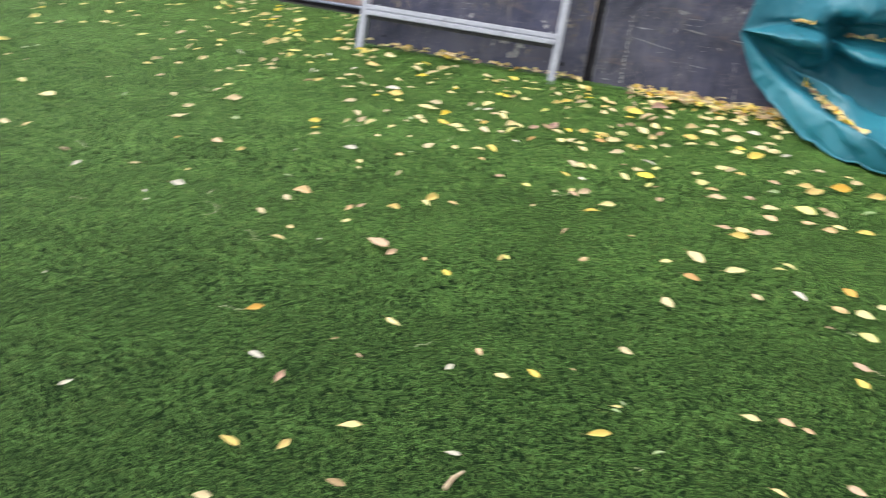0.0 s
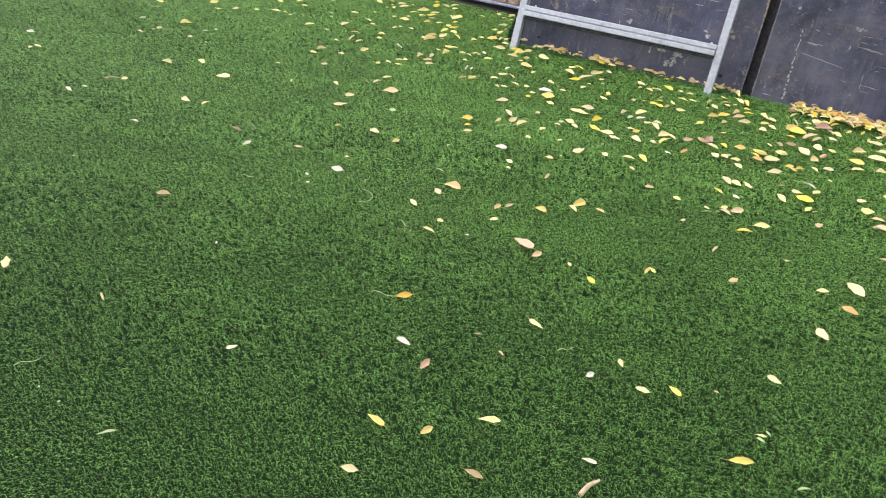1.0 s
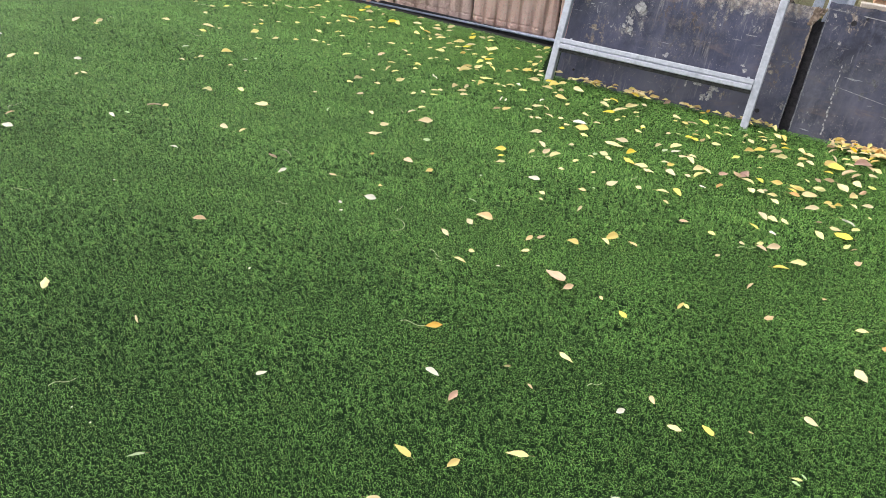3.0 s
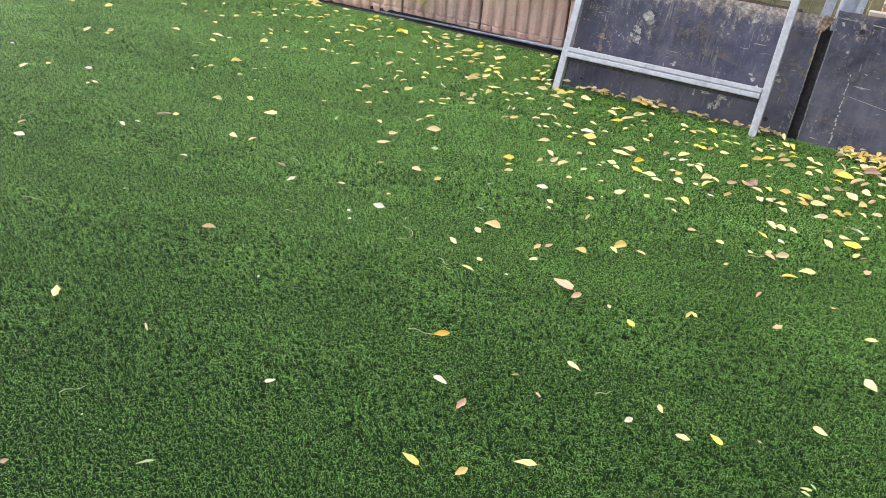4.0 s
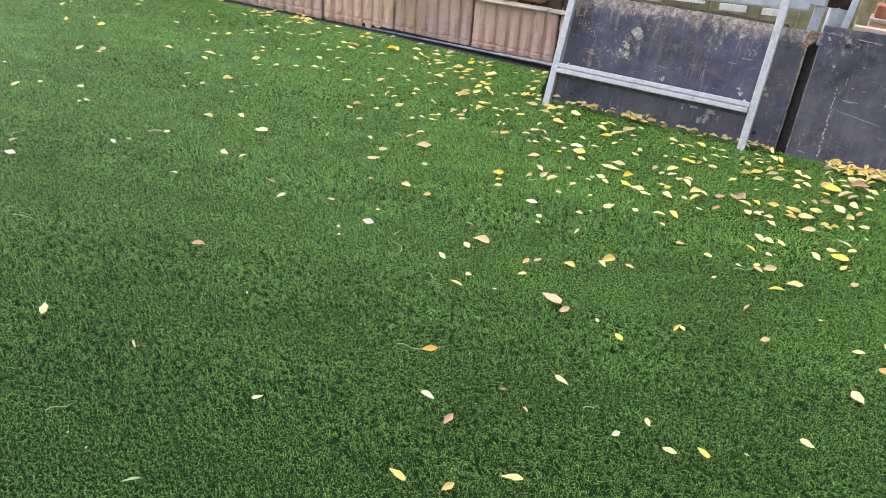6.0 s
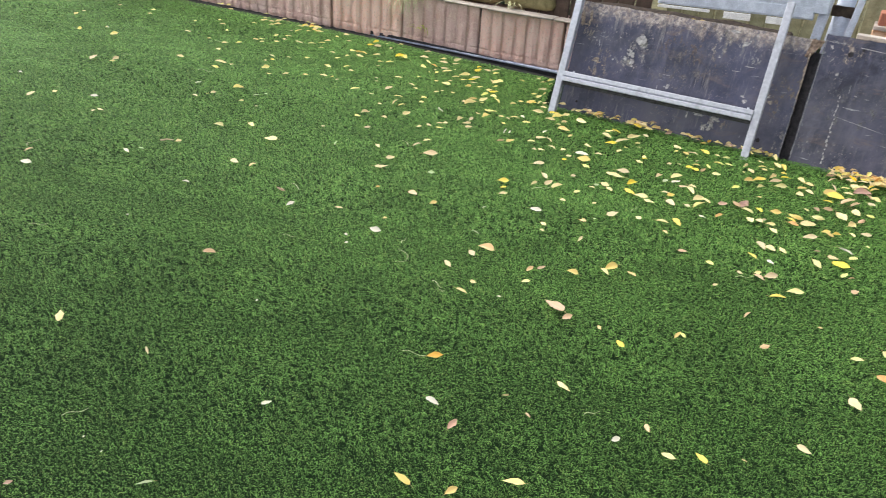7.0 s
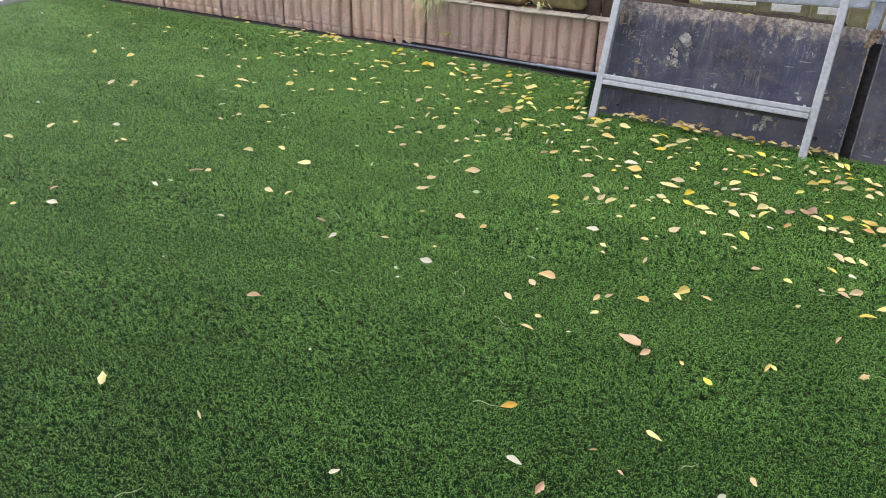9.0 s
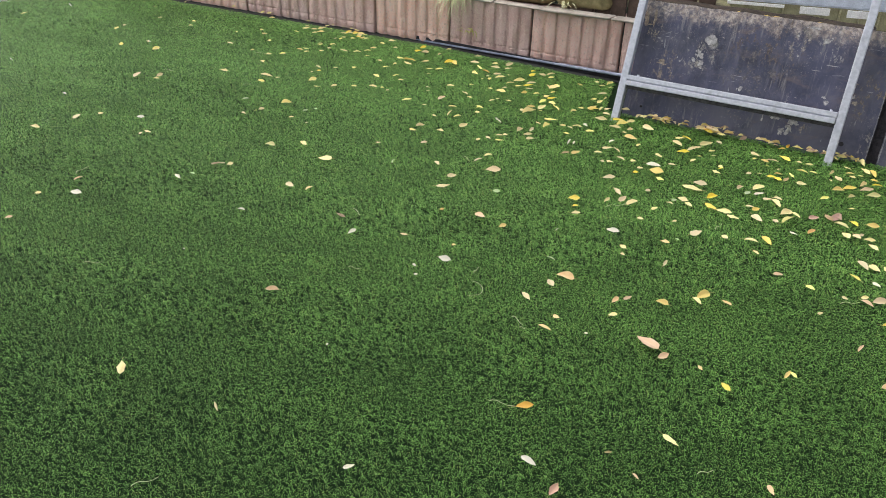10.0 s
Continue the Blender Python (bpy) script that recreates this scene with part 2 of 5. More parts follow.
RAW_EDGE = plain_material("raw_plywood_edge", (0.13, 0.092, 0.074), (0.38, 0.285, 0.225), 60, 0.9)
PLASTER = plain_material("bounce_wall_grey", (0.60, 0.585, 0.57), (0.69, 0.675, 0.66), 3, 0.9, 0.4)
CHIP = plain_material("chipped_pale_paint", (0.20, 0.195, 0.205), (0.47, 0.455, 0.46), 60, 0.9, 0.1)
SCUFF = plain_material("grey_scuff", (0.10, 0.10, 0.11), (0.30, 0.30, 0.32), 150, 0.8, 0.1)
TAN_MARK = plain_material("tan_smear", (0.15, 0.118, 0.095), (0.42, 0.345, 0.285), 90, 0.9, 0.5)
# near-black: paints shade at the wall foot and under the edging, fills holes and joints
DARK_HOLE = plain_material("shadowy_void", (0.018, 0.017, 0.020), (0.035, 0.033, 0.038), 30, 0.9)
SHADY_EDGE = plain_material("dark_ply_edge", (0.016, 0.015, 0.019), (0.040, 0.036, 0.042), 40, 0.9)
# near-black colour for the shadow band beneath the crossbar
BAR_SHADE = plain_material("shade_dark_steel", (0.022, 0.022, 0.026), (0.07, 0.068, 0.07), 50, 0.6)
BLOCK = block_material("ribbed_split_block", (0.84, 0.53, 0.455), (0.90, 0.64, 0.565), 0.08)
MOSSY = plain_material("mossy_stone", (0.15, 0.13, 0.065), (0.33, 0.28, 0.15), 16, 0.95, 0.5, 0.2, 60)
SLAB = plain_material("pale_stone_slab", (0.33, 0.29, 0.25), (0.48, 0.43, 0.38), 14)
EDGING = plain_material("grey_edging", (0.17, 0.195, 0.265), (0.33, 0.36, 0.46), 22, 0.6)
SOIL = plain_material("bed_soil", (0.06, 0.055, 0.03), (0.17, 0.16, 0.085), 12, 0.95, 0.8, 0.2, 90)
EARTH = plain_material("open_ground", (0.05, 0.08, 0.03), (0.09, 0.12, 0.05), 0.6, 0.95, 0.6, 0.2, 40)
PAVING = plain_material("white_concrete", (0.72, 0.71, 0.72), (0.82, 0.81, 0.82), 5, 0.85, 0.3)
TARP = tarp_material()
FROND = plain_material("dry_grass_blade", (0.50, 0.50, 0.27), (0.68, 0.66, 0.42), 30, 0.7)
SPRIG = plain_material("yellow_green_sprig", (0.55, 0.55, 0.10), (0.70, 0.68, 0.20), 30, 0.7)
BRICK = plain_material("red_brick", (0.34, 0.13, 0.085), (0.45, 0.20, 0.13), 30, 0.9, 0.6)
RAIL = plain_material("pale_painted_steel", (0.46, 0.51, 0.62), (0.62, 0.67, 0.78), 26, 0.5, 0.3, 0.4)
TAB = plain_material("white_plastic_tab", (0.70, 0.70, 0.69), (0.82, 0.82, 0.80), 20, 0.6)
DARK_PLANK = plain_material("dark_brown_plank", (0.045, 0.030, 0.024), (0.12, 0.082, 0.064), 14, 0.85)
OLIVE_PLANK = plain_material("weathered_olive_plank", (0.20, 0.19, 0.11), (0.36, 0.35, 0.22), 14, 0.85)
PEACH = plain_material("peach_clay", (0.60, 0.38, 0.24), (0.70, 0.48, 0.32), 20, 0.85)
SLEEPER = plain_material("near_black_timber", (0.018, 0.013, 0.010), (0.06, 0.042, 0.03), 30, 0.8, 0.6)
BARK = plain_material("dry_twig", (0.40, 0.30, 0.20), (0.60, 0.48, 0.34), 60, 0.9)


# ---- builders ----
def link(bm, name, mat, parent=None, smooth=False):
    me = bpy.data.meshes.new(name)
    bm.normal_update()
    bm.to_mesh(me)
    bm.free()
    for m in (mat if isinstance(mat, (list, tuple)) else [mat]):
        me.materials.append(m)
    if smooth:
        me.polygons.foreach_set("use_smooth", [True] * len(me.polygons))
    ob = new(name, me)
    ob.parent = parent
    return ob


def part(name, bm, mat, parent, label="", smooth=False):
    return tagged(link(bm, name, mat, parent, smooth), label)


def base(name, m, label, category, group="", kind=""):
    ob = new(name)
    ob.empty_display_size = 0.1
    ob.matrix_world = m
    return tagged(ob, label, category, group, kind)


def box(x0, y0, z0, x1, y1, z1, bevel=0.002, segments=1, bm=None):
    bm = bm or bmesh.new()
    made = bmesh.ops.create_cube(bm, size=1, matrix=Matrix.Translation(((x0 + x1) / 2, (y0 + y1) / 2, (z0 + z1) / 2))
                                 @ Matrix.Diagonal((x1 - x0, y1 - y0, z1 - z0, 1)))
    if bevel:
        edges = {e for v in made["verts"] for e in v.link_edges}
        bmesh.ops.bevel(bm, geom=list(edges), offset=bevel, segments=segments, affect='EDGES', profile=0.6)
    return bm


def rod(a, b, r0, r1=None, sides=10, bm=None):
    bm = bm or bmesh.new()
    a, b = Vector(a), Vector(b)
    m = Matrix.Translation((a + b) / 2) @ (b - a).to_track_quat("Z", "Y").to_matrix().to_4x4()
    bmesh.ops.create_cone(bm, cap_ends=True, segments=sides, radius1=r0, radius2=r0 if r1 is None else r1, depth=(b - a).length, matrix=m)
    return bm


def grid_mesh(name, verts, cols, mat, parent=None):
    """A smooth sheet from rows of points, cols to a row."""
    rows = len(verts) // cols
    faces = [(r * cols + c, r * cols + c + 1, (r + 1) * cols + c + 1, (r + 1) * cols + c) for r in range(rows - 1) for c in range(cols - 1)]
    me = bpy.data.meshes.new(name)
    me.from_pydata(verts, [], faces)
    me.polygons.foreach_set("use_smooth", [True] * len(me.polygons))
    me.materials.append(mat)
    ob = new(name, me)
    ob.parent = parent
    return ob


# ---- plan ----
# The boards and the steel frame stand along one line; "along" runs down it, "back" away from the lawn.
LINE = -15.4
FOOT = Vector((-0.313, 3.949, 0.0))
ALONG = Vector((math.cos(radians(LINE)), math.sin(radians(LINE)), 0))
BACK = Vector((-ALONG.y, ALONG.x, 0))
WALL_TURN = -13.6
WALL_AT = Vector((-0.896, 4.8215, 0.0))
NAP = (-0.45, 0.50)     # the way that the turf's pile is brushed
PILE = -0.013          # height of the turf's backing; the fibres' tips are at about 0.004
FOOTING = -0.022       # where boards and legs press through the turf


def leaning(along, back, up, lean):
    """The pose of a sheet that stands on the line, leaning back by so many degrees."""
    p = FOOT + ALONG * along + BACK * back
    return pose(p.x, p.y, up, 0, 0, LINE) @ pose(0, 0, 0, -lean, 0, 0)


# ---- ground ----
def ground():
    bm = bmesh.new()
    bmesh.ops.create_grid(bm, x_segments=40, y_segments=40, size=300, matrix=pose(0, 0, -0.06))
    tagged(link(bm, "ground", EARTH), "grassy open ground reaching to the horizon", "ground", kind="structure")
    bm = bmesh.new()
    bmesh.ops.create_grid(bm, x_segments=60, y_segments=60, size=1, matrix=pose(-1.2, 2.3, PILE) @ Matrix.Diagonal((4.6, 3.7, 1, 1)))
    return tagged(link(bm, "artificial_lawn", BACKING), "green artificial turf lawn with short soft pile", "lawn", kind="structure")


def turf(lawn):
    rng = np.random.default_rng(5)
    # stretches of the lawn: x0, x1, y0, y1, step from tuft to tuft, fibres to a tuft, width of a fibre, droop of its tip, least height
    stretches = [(-2.6, 2.1, 0.45, 1.4, 0.0069, 2, 0.00134, 0.40, 0.60), (-2.8, 2.1, 1.4, 1.9, 0.0069, 2, 0.0015, 0.32, 0.60), (-3.2, 2.1, 1.9, 2.6, 0.0073, 2, 0.0022, 0.15, 0.70),
                 (-4.0, 2.2, 2.6, 3.6, 0.0082, 2, 0.0035, 0.0, 0.82), (-5.2, 2.2, 3.6, 4.6, 0.0090, 2, 0.0042, -0.06, 0.86),
                 (-5.6, -0.2, 4.6, 5.9, 0.0110, 2, 0.0056, -0.08, 0.86), (-5.8, 3.4, -1.4, 5.2, 0.036, 3, 0.0095, 0.0, 0.7)]
    parts = []
    for x0, x1, y0, y1, step, many, w, droop, least in stretches:
        wide = y0 < 0
        # neighbouring stretches fade into one another
        lo, hi = (0.0 if y0 < 0.8 else 0.22), (0.0 if wide or y1 > 5 else 0.22)
        gx, gy = np.meshgrid(np.arange(x0, x1, step), np.arange(y0 - lo, y1 + hi, step))
        x = gx.ravel() + rng.normal(0, step * 0.34, gx.size)
        y = gy.ravel() + rng.normal(0, step * 0.34, gx.size)
        # nothing past the wall, behind the boards or beside the fan that the lawn opens in
        wall = WALL_AT.y - 0.055 - 0.085 * np.clip((x + 1.6) / 1.2, 0, 1) + (x - WALL_AT.x) * math.tan(radians(WALL_TURN))
        boards = FOOT.y + 0.075 + (x - FOOT.x) * math.tan(radians(LINE))
        edge = np.where(x > -0.36, boards, wall) - y
        soft = 0.0 if wide else np.abs(rng.normal(0, 0.11, len(x)))
        fan = (y > 0.75 - soft) & (x > -0.75 - 0.92 * y - soft) & (x < 0.62 + 0.62 * y + soft)
        share = np.minimum(np.clip((y - y0 + lo) / (2 * lo), 0, 1) if lo else 1.0, np.clip((y1 + hi - y) / (2 * hi), 0, 1) if hi else 1.0)
        keep = (rng.random(len(x)) < share) & (edge > 0) & (~fan if wide else fan) & (x > -4.72 + (y - 5.2) * 0.45)
        x, y, edge = x[keep], y[keep], edge[keep]
        # the pile is shortened towards the wall: bared dark backing stands in for shade
        tall = rng.uniform(least, 1.05, len(x)) * np.where(x > -0.36, 1.0, np.clip(0.30 + edge / (0.16 + 0.26 * np.clip((x + 1.15) / 0.5, 0, 1)), 0.30, 1))
        spread = step * 0.36
        for k in range(many):
            turn = 2 * math.pi * k / many + rng.normal(0, 0.5, len(x))
            parts.append(np.stack((x, y, tall * rng.uniform(0.80, 1.06, len(x)), turn, np.full(len(x), w), np.full(len(x), spread), np.full(len(x), droop)), 1))
    x, y, tall, turn, w, spread, droop = np.concatenate(parts).T
    n = len(x)
    h = 0.0165 * tall
    w = w * rng.uniform(0.75, 1.25, n)
    # broad soft patches in which the pile is brushed more or less to one side
    sway = 0.5 * np.sin(1.9 * x + 0.8 * y + 0.6) + 0.4 * np.sin(-1.1 * x + 2.7 * y) + 0.45 * np.sin(3.1 * x + 6.3 * y + 2) + 0.3 * np.sin(7 * x + 11 * y + 1) + 0.2 * np.sin(13 * x - 9 * y)
    nap = np.clip(0.5 + 0.4 * sway, 0, 1)
    lx, ly = NAP[0] * nap, NAP[1] * nap
    out = rng.uniform(0.5, 1.1, n) * spread
    bx, by = x + 0.25 * out * np.cos(turn), y + 0.25 * out * np.sin(turn)
    nx, ny = x + out * np.cos(turn) + 0.5 * h * lx, y + out * np.sin(turn) + 0.5 * h * ly
    # each fibre rises from its stitch, bends over and ends in a blunt curl
    curl = turn + rng.normal(0, 0.9, n)
    cx, cy = np.cos(curl) + 1.4 * lx, np.sin(curl) + 1.4 * ly
    size = np.hypot(cx, cy) + 1e-6
    cx, cy = cx / size, cy / size
    reach = w * rng.uniform(1.3, 2.3, n) * np.clip(1.95 - (w - 0.0015) * 500, 1, 1.95)
    dx, dy = -cy * w / 2, cx * w / 2
    z = np.full(n, PILE)
    drop = reach * (droop + rng.uniform(-0.3, 0.3, n))
    v = np.empty((n, 6, 3), np.float32)
    v[:, 0] = np.stack((bx, by, z), 1)
    v[:, 1] = np.stack((nx - 0.4 * dx, ny - 0.4 * dy, z + 0.92 * h), 1)
    v[:, 2] = np.stack((nx + 0.4 * dx, ny + 0.4 * dy, z + 0.92 * h), 1)
    v[:, 3] = np.stack((nx + 0.6 * reach * cx + dx, ny + 0.6 * reach * cy + dy, z + h), 1)
    v[:, 4] = np.stack((nx + 0.6 * reach * cx - dx, ny + 0.6 * reach * cy - dy, z + h), 1)
    v[:, 5] = np.stack((nx + 1.3 * reach * cx, ny + 1.3 * reach * cy, z + h - drop), 1)
    me = bpy.data.meshes.new("turf_fibres")
    me.vertices.add(6 * n), me.loops.add(10 * n), me.polygons.add(3 * n)
    me.vertices.foreach_set("co", v.ravel())
    k = np.arange(n, dtype=np.int32)[:, None] * 6
    me.loops.foreach_set("vertex_index", (k + np.array([1, 2, 3, 4, 0, 2, 1, 4, 3, 5], np.int32)).ravel())
    k = np.arange(n, dtype=np.int32)[:, None] * 10
    me.polygons.foreach_set("loop_start", (k + np.array([0, 4, 7], np.int32)).ravel())
    me.polygons.foreach_set("loop_total", np.tile(np.array([4, 3, 3], np.int32), n))
    me.update(calc_edges=True)
    me.materials.append(TURF)
    ob = new("turf_fibres", me)
    ob.parent = lawn
    tagged(ob, "soft green artificial grass fibres", kind="stuff")


lawn = ground()


def paving():
    bm = bmesh.new()
    top = [bm.verts.new(p) for p in ((-9, 2.0, 0.03), (-6.2, 2.0, 0.03), (-4.74, 5.2, 0.03), (-4.50, 5.72, 0.03), (-9, 6.8, 0.03))]
    f = bm.faces.new(top)
    low = bmesh.ops.extrude_face_region(bm, geom=[f])["geom"]
    bmesh.ops.translate(bm, verts=[g for g in low if isinstance(g, bmesh.types.BMVert)], vec=(0, 0, -0.08))
    bmesh.ops.recalc_face_normals(bm, faces=bm.faces)
    tagged(link(bm, "pavement", PAVING), "pale white concrete paving beside the lawn", "paving", kind="structure")


paving()


def unseen_walls():
    """Unseen plain walls added behind the camera and beside it to block and bounce light."""
    ob = link(box(-3.9, -1.35, -0.05, 3.1, -1.1, 4.8, 0.01), "unseen_wall_south", PLASTER)
    tagged(ob, "plain grey unseen wall added behind the yard to block and bounce light", "wall", kind="structure")

    ob = link(box(3.1, -1.5, -0.05, 3.3, 3.2, 2.4, 0.01), "unseen_wall_east", PLASTER)
    tagged(ob, "plain grey unseen wall added beside the yard to block sky light", "wall", kind="structure")


unseen_walls()


# ---- retaining wall ----
def ribbed_block(seed, width, height, name, mat):
    """A split-faced concrete block with upright ribs and a scored line near its foot. Its face looks to -y."""
    rng = random.Random(seed)
    ribs = 7
    pitch = width / ribs
    prof = []
    for i in range(ribs):
        x0 = -width / 2 + i * pitch
        out = -0.005 - rng.uniform(0, 0.006)
        g = rng.uniform(0.22, 0.36) * pitch
        prof += [(x0 + (0.004 if i == 0 else 0.001), 0.0), (x0 + g * 0.7, 0.0), (x0 + g, out * 0.8), (x0 + pitch * 0.6, out - 0.003), (x0 + pitch * 0.90, out), (x0 + pitch * 0.985, out * 0.3)]
    prof.append((width / 2 - 0.004, 0.0))
    score = 0.052
    zs = [0, 0.022, score - 0.008, score - 0.003, score + 0.003, score + 0.009] + [score + 0.009 + (height - score - 0.02) * k / 7 for k in range(1, 8)] + [height - 0.003, height]
    verts = []
    for j, z in enumerate(zs):
        deep = 0.004 if abs(z - score) < 0.0045 else 0.0
        for x, y in prof:
            jit = 0.004 * noise.noise((x * 30 + seed * 7, z * 12, seed)) + 0.004 * noise.noise((x * 110, z * 90, seed * 3))
            edge = 0.006 if j in (0, len(zs) - 1) else 0
            verts.append((x + 0.3 * jit * (abs(x) < width / 2 - 0.01), min(0.012, y + jit + deep + edge), z))
    c, r = len(prof), len(zs)
    faces = [(j * c + i, j * c + i + 1, (j + 1) * c + i + 1, (j + 1) * c + i) for j in range(r - 1) for i in range(c - 1)]
    n = len(verts)
    verts += [(-width / 2 + 0.004, 0.2, 0), (width / 2 - 0.004, 0.2, 0), (width / 2 - 0.004, 0.2, height), (-width / 2 + 0.004, 0.2, height)]
    top, low = [(r - 1) * c + i for i in range(c)], list(range(c))
    faces += [tuple(top) + (n + 2, n + 3), tuple(reversed(low)) + (n, n + 1),
              tuple(j * c for j in range(r - 1, -1, -1)) + (n, n + 3), tuple(j * c + c - 1 for j in range(r)) + (n + 2, n + 1), (n + 1, n + 2, n + 3, n)]
    me = bpy.data.meshes.new(name)
    me.from_pydata(verts, [], faces)
    me.materials.append(mat)
    return me


def retaining_wall():
    m = pose(WALL_AT.x, WALL_AT.y, 0, 0, 0, WALL_TURN)
    core = tagged(link(box(-5.2, 0.03, -0.05, 4.2, 0.19, 0.285, 0), "wall_back", DARK_HOLE), "pinkish brown ribbed concrete block retaining wall", "wall", kind="structure")
    core.matrix_world = m
    kinds = [ribbed_block(s, 0.548, 0.300, "block", BLOCK) for s in (1, 2, 3, 4)]
    step = 0.555
    for i in range(-9, 7):
        ob = new("block", kinds[(i * 3 + i // 4) % 4])
        ob.parent = core
        ob.matrix_basis = pose(step * (i + 0.5), random.uniform(-0.004, 0.004), -0.004, 0, 0, random.uniform(-0.3, 0.3))
    # thin uneven slabs laid along the top of the first course
    x = -1.3
    rng = random.Random(4)
    while x < 0.75:
        w = rng.uniform(0.28, 0.46)
        bm = box(x + 0.004, -0.022 - rng.uniform(-0.012, 0.012), 0.298, x + w, 0.06, 0.298 + rng.uniform(0.008, 0.013), 0.003)
        for v in bm.verts:
            v.co += Vector((noise.noise(v.co * 9) * 0.012, noise.noise(v.co * 13 + Vector((3, 0, 0))) * 0.018, 0))
        ob = part("coping_slab", bm, SLAB, core, "thin pale stone slab")
        ob.matrix_basis = pose(0, 0, 0, 0, rng.uniform(-0.4, 0.4) * 0.2, 0)
        x += w + 0.003
    return core


wall = retaining_wall()


def garden_bed():
    bm = bmesh.new()
    bmesh.ops.create_grid(bm, x_segments=120, y_segments=50, size=1, matrix=Matrix.Translation((-0.4, 1.55, 0.34)) @ Matrix.Diagonal((4.8, 1.3, 1, 1)))
    for v in bm.verts:
        v.co.z += 0.03 * noise.noise(v.co * 4) + 0.018 * noise.noise(v.co * 16) + (v.co.y - 0.25) * 0.02
    ob = link(bm, "garden_bed", SOIL, None, True)
    ob.matrix_world = pose(WALL_AT.x, WALL_AT.y, 0, 0, 0, WALL_TURN)
    tagged(ob, "mossy soil of the raised bed behind the wall", "garden bed", kind="structure")


garden_bed()


def foot_shade():
    # near-black strip that paints the contact shade where turf stops short of the wall
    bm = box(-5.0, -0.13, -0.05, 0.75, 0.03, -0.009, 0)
    ob = link(bm, "wall_foot_shade", DARK_HOLE)
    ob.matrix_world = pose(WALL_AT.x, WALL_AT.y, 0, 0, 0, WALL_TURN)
    tagged(ob, "dark strip painting the shade in the gap between turf and wall foot", "gap", kind="structure")


foot_shade()


def bed_stones():
    """Rounded mossy stones in a row on the wall, a little back from its face."""
    rng = random.Random(12)
    x = -4.6
    while x < 0.42:
        w = rng.uniform(0.26, 0.44)
        bm = bmesh.new()
        bmesh.ops.create_icosphere(bm, subdivisions=3, radius=0.5)
        s = rng.uniform(0, 50)
        for v in bm.verts:
            q = v.co.normalized()
            q = Vector([math.copysign(abs(t) ** 0.45, t) for t in q])
            v.co = Vector((q.x * w * 0.5, q.y * 0.13, q.z * 0.13)) * (1 + 0.16 * noise.noise(q * 1.6 + Vector((s, 0, 0))) + 0.05 * noise.noise(q * 6 + Vector((s, 0, 0))))
        ob = link(bm, "bed_stone", MOSSY, None, True)
        p = pose(WALL_AT.x, WALL_AT.y, 0, 0, 0, WALL_TURN) @ Vector((x + w / 2, 0.185, 0.435))
        ob.matrix_world = pose(p.x, p.y, p.z, 0, 0, WALL_TURN + rng.uniform(-6, 6))
        tagged(ob, "rounded mossy olive stone edging the raised bed", "stone", "stones edging the bed")
        x += w + 0.01


bed_stones()


def edging_strip():
    bm = bmesh.new()
    a, b = Vector((-1.70, 4.997, 0)), Vector((-0.16, 4.515, 0))
    d = (b - a)
    t = math.degrees(math.atan2(d.y, d.x))
    box(0, 0, 0.022, d.length, 0.036, 0.033, 0.003, 1, bm)
    # it sinks away towards its far end
    for v in bm.verts:
        if v.co.x < 0.1:
            v.co.z, v.co.y = v.co.z - 0.03, v.co.y * 0.4 + 0.02
    ob = link(bm, "edging_strip", EDGING)
    ob.matrix_world = pose(a.x, a.y, 0, 0, 0, t)
    tagged(ob, "grey blue edging strip at the foot of the wall", "edging", kind="structure")
    # added near-black bar: the shade below the strip, put in as colour
    part("strip_shade", box(0, 0.02, -0.022, d.length, 0.034, 0.0225, 0), DARK_HOLE, ob, "dark bar painting the shade below the strip")


edging_strip()


# ---- boards ----
def splash(board, u, v, wide, tall, seed, mat, label, turn=0.0, solid=False):
    """A flaking mark on a board's face: ragged flakes that thin out from its middle."""
    rng = random.Random(int(seed * 10) + 3)
    bm = bmesh.new()
    flakes = 1 if solid or min(wide, tall) <= 0.008 else max(3, min(44, int(wide * tall * 13000)))
    for n in range(flakes):
        r0 = 0.5 if flakes == 1 else rng.uniform(0.06, 0.20) * (1.8 if n < flakes / 6 else 1) * min(1, (14 / flakes) ** 0.7)
        a0, d = rng.uniform(0, 2 * math.pi), 0 if n == 0 else rng.uniform(0.05, 0.5)
        ring = []
        for k in range(14):
            a = 2 * math.pi * k / 14
            r = r0 * (1 + 0.6 * noise.noise((math.cos(a) * 1.7, math.sin(a) * 1.7, seed + n)) + 0.5 * noise.noise((math.cos(a) * 5, math.sin(a) * 5, seed + n)))
            ring.append(bm.verts.new((wide * (r * math.cos(a) + d * math.cos(a0)), 0.00002 * n, tall * (r * math.sin(a) + d * math.sin(a0)))))
        bm.faces.new(ring)
    bmesh.ops.triangulate(bm, faces=bm.faces[:])
    ob = part("paint_mark", bm, mat, board, label)
    ob.matrix_basis = pose(u, -0.0135, v, 0, turn, 0)


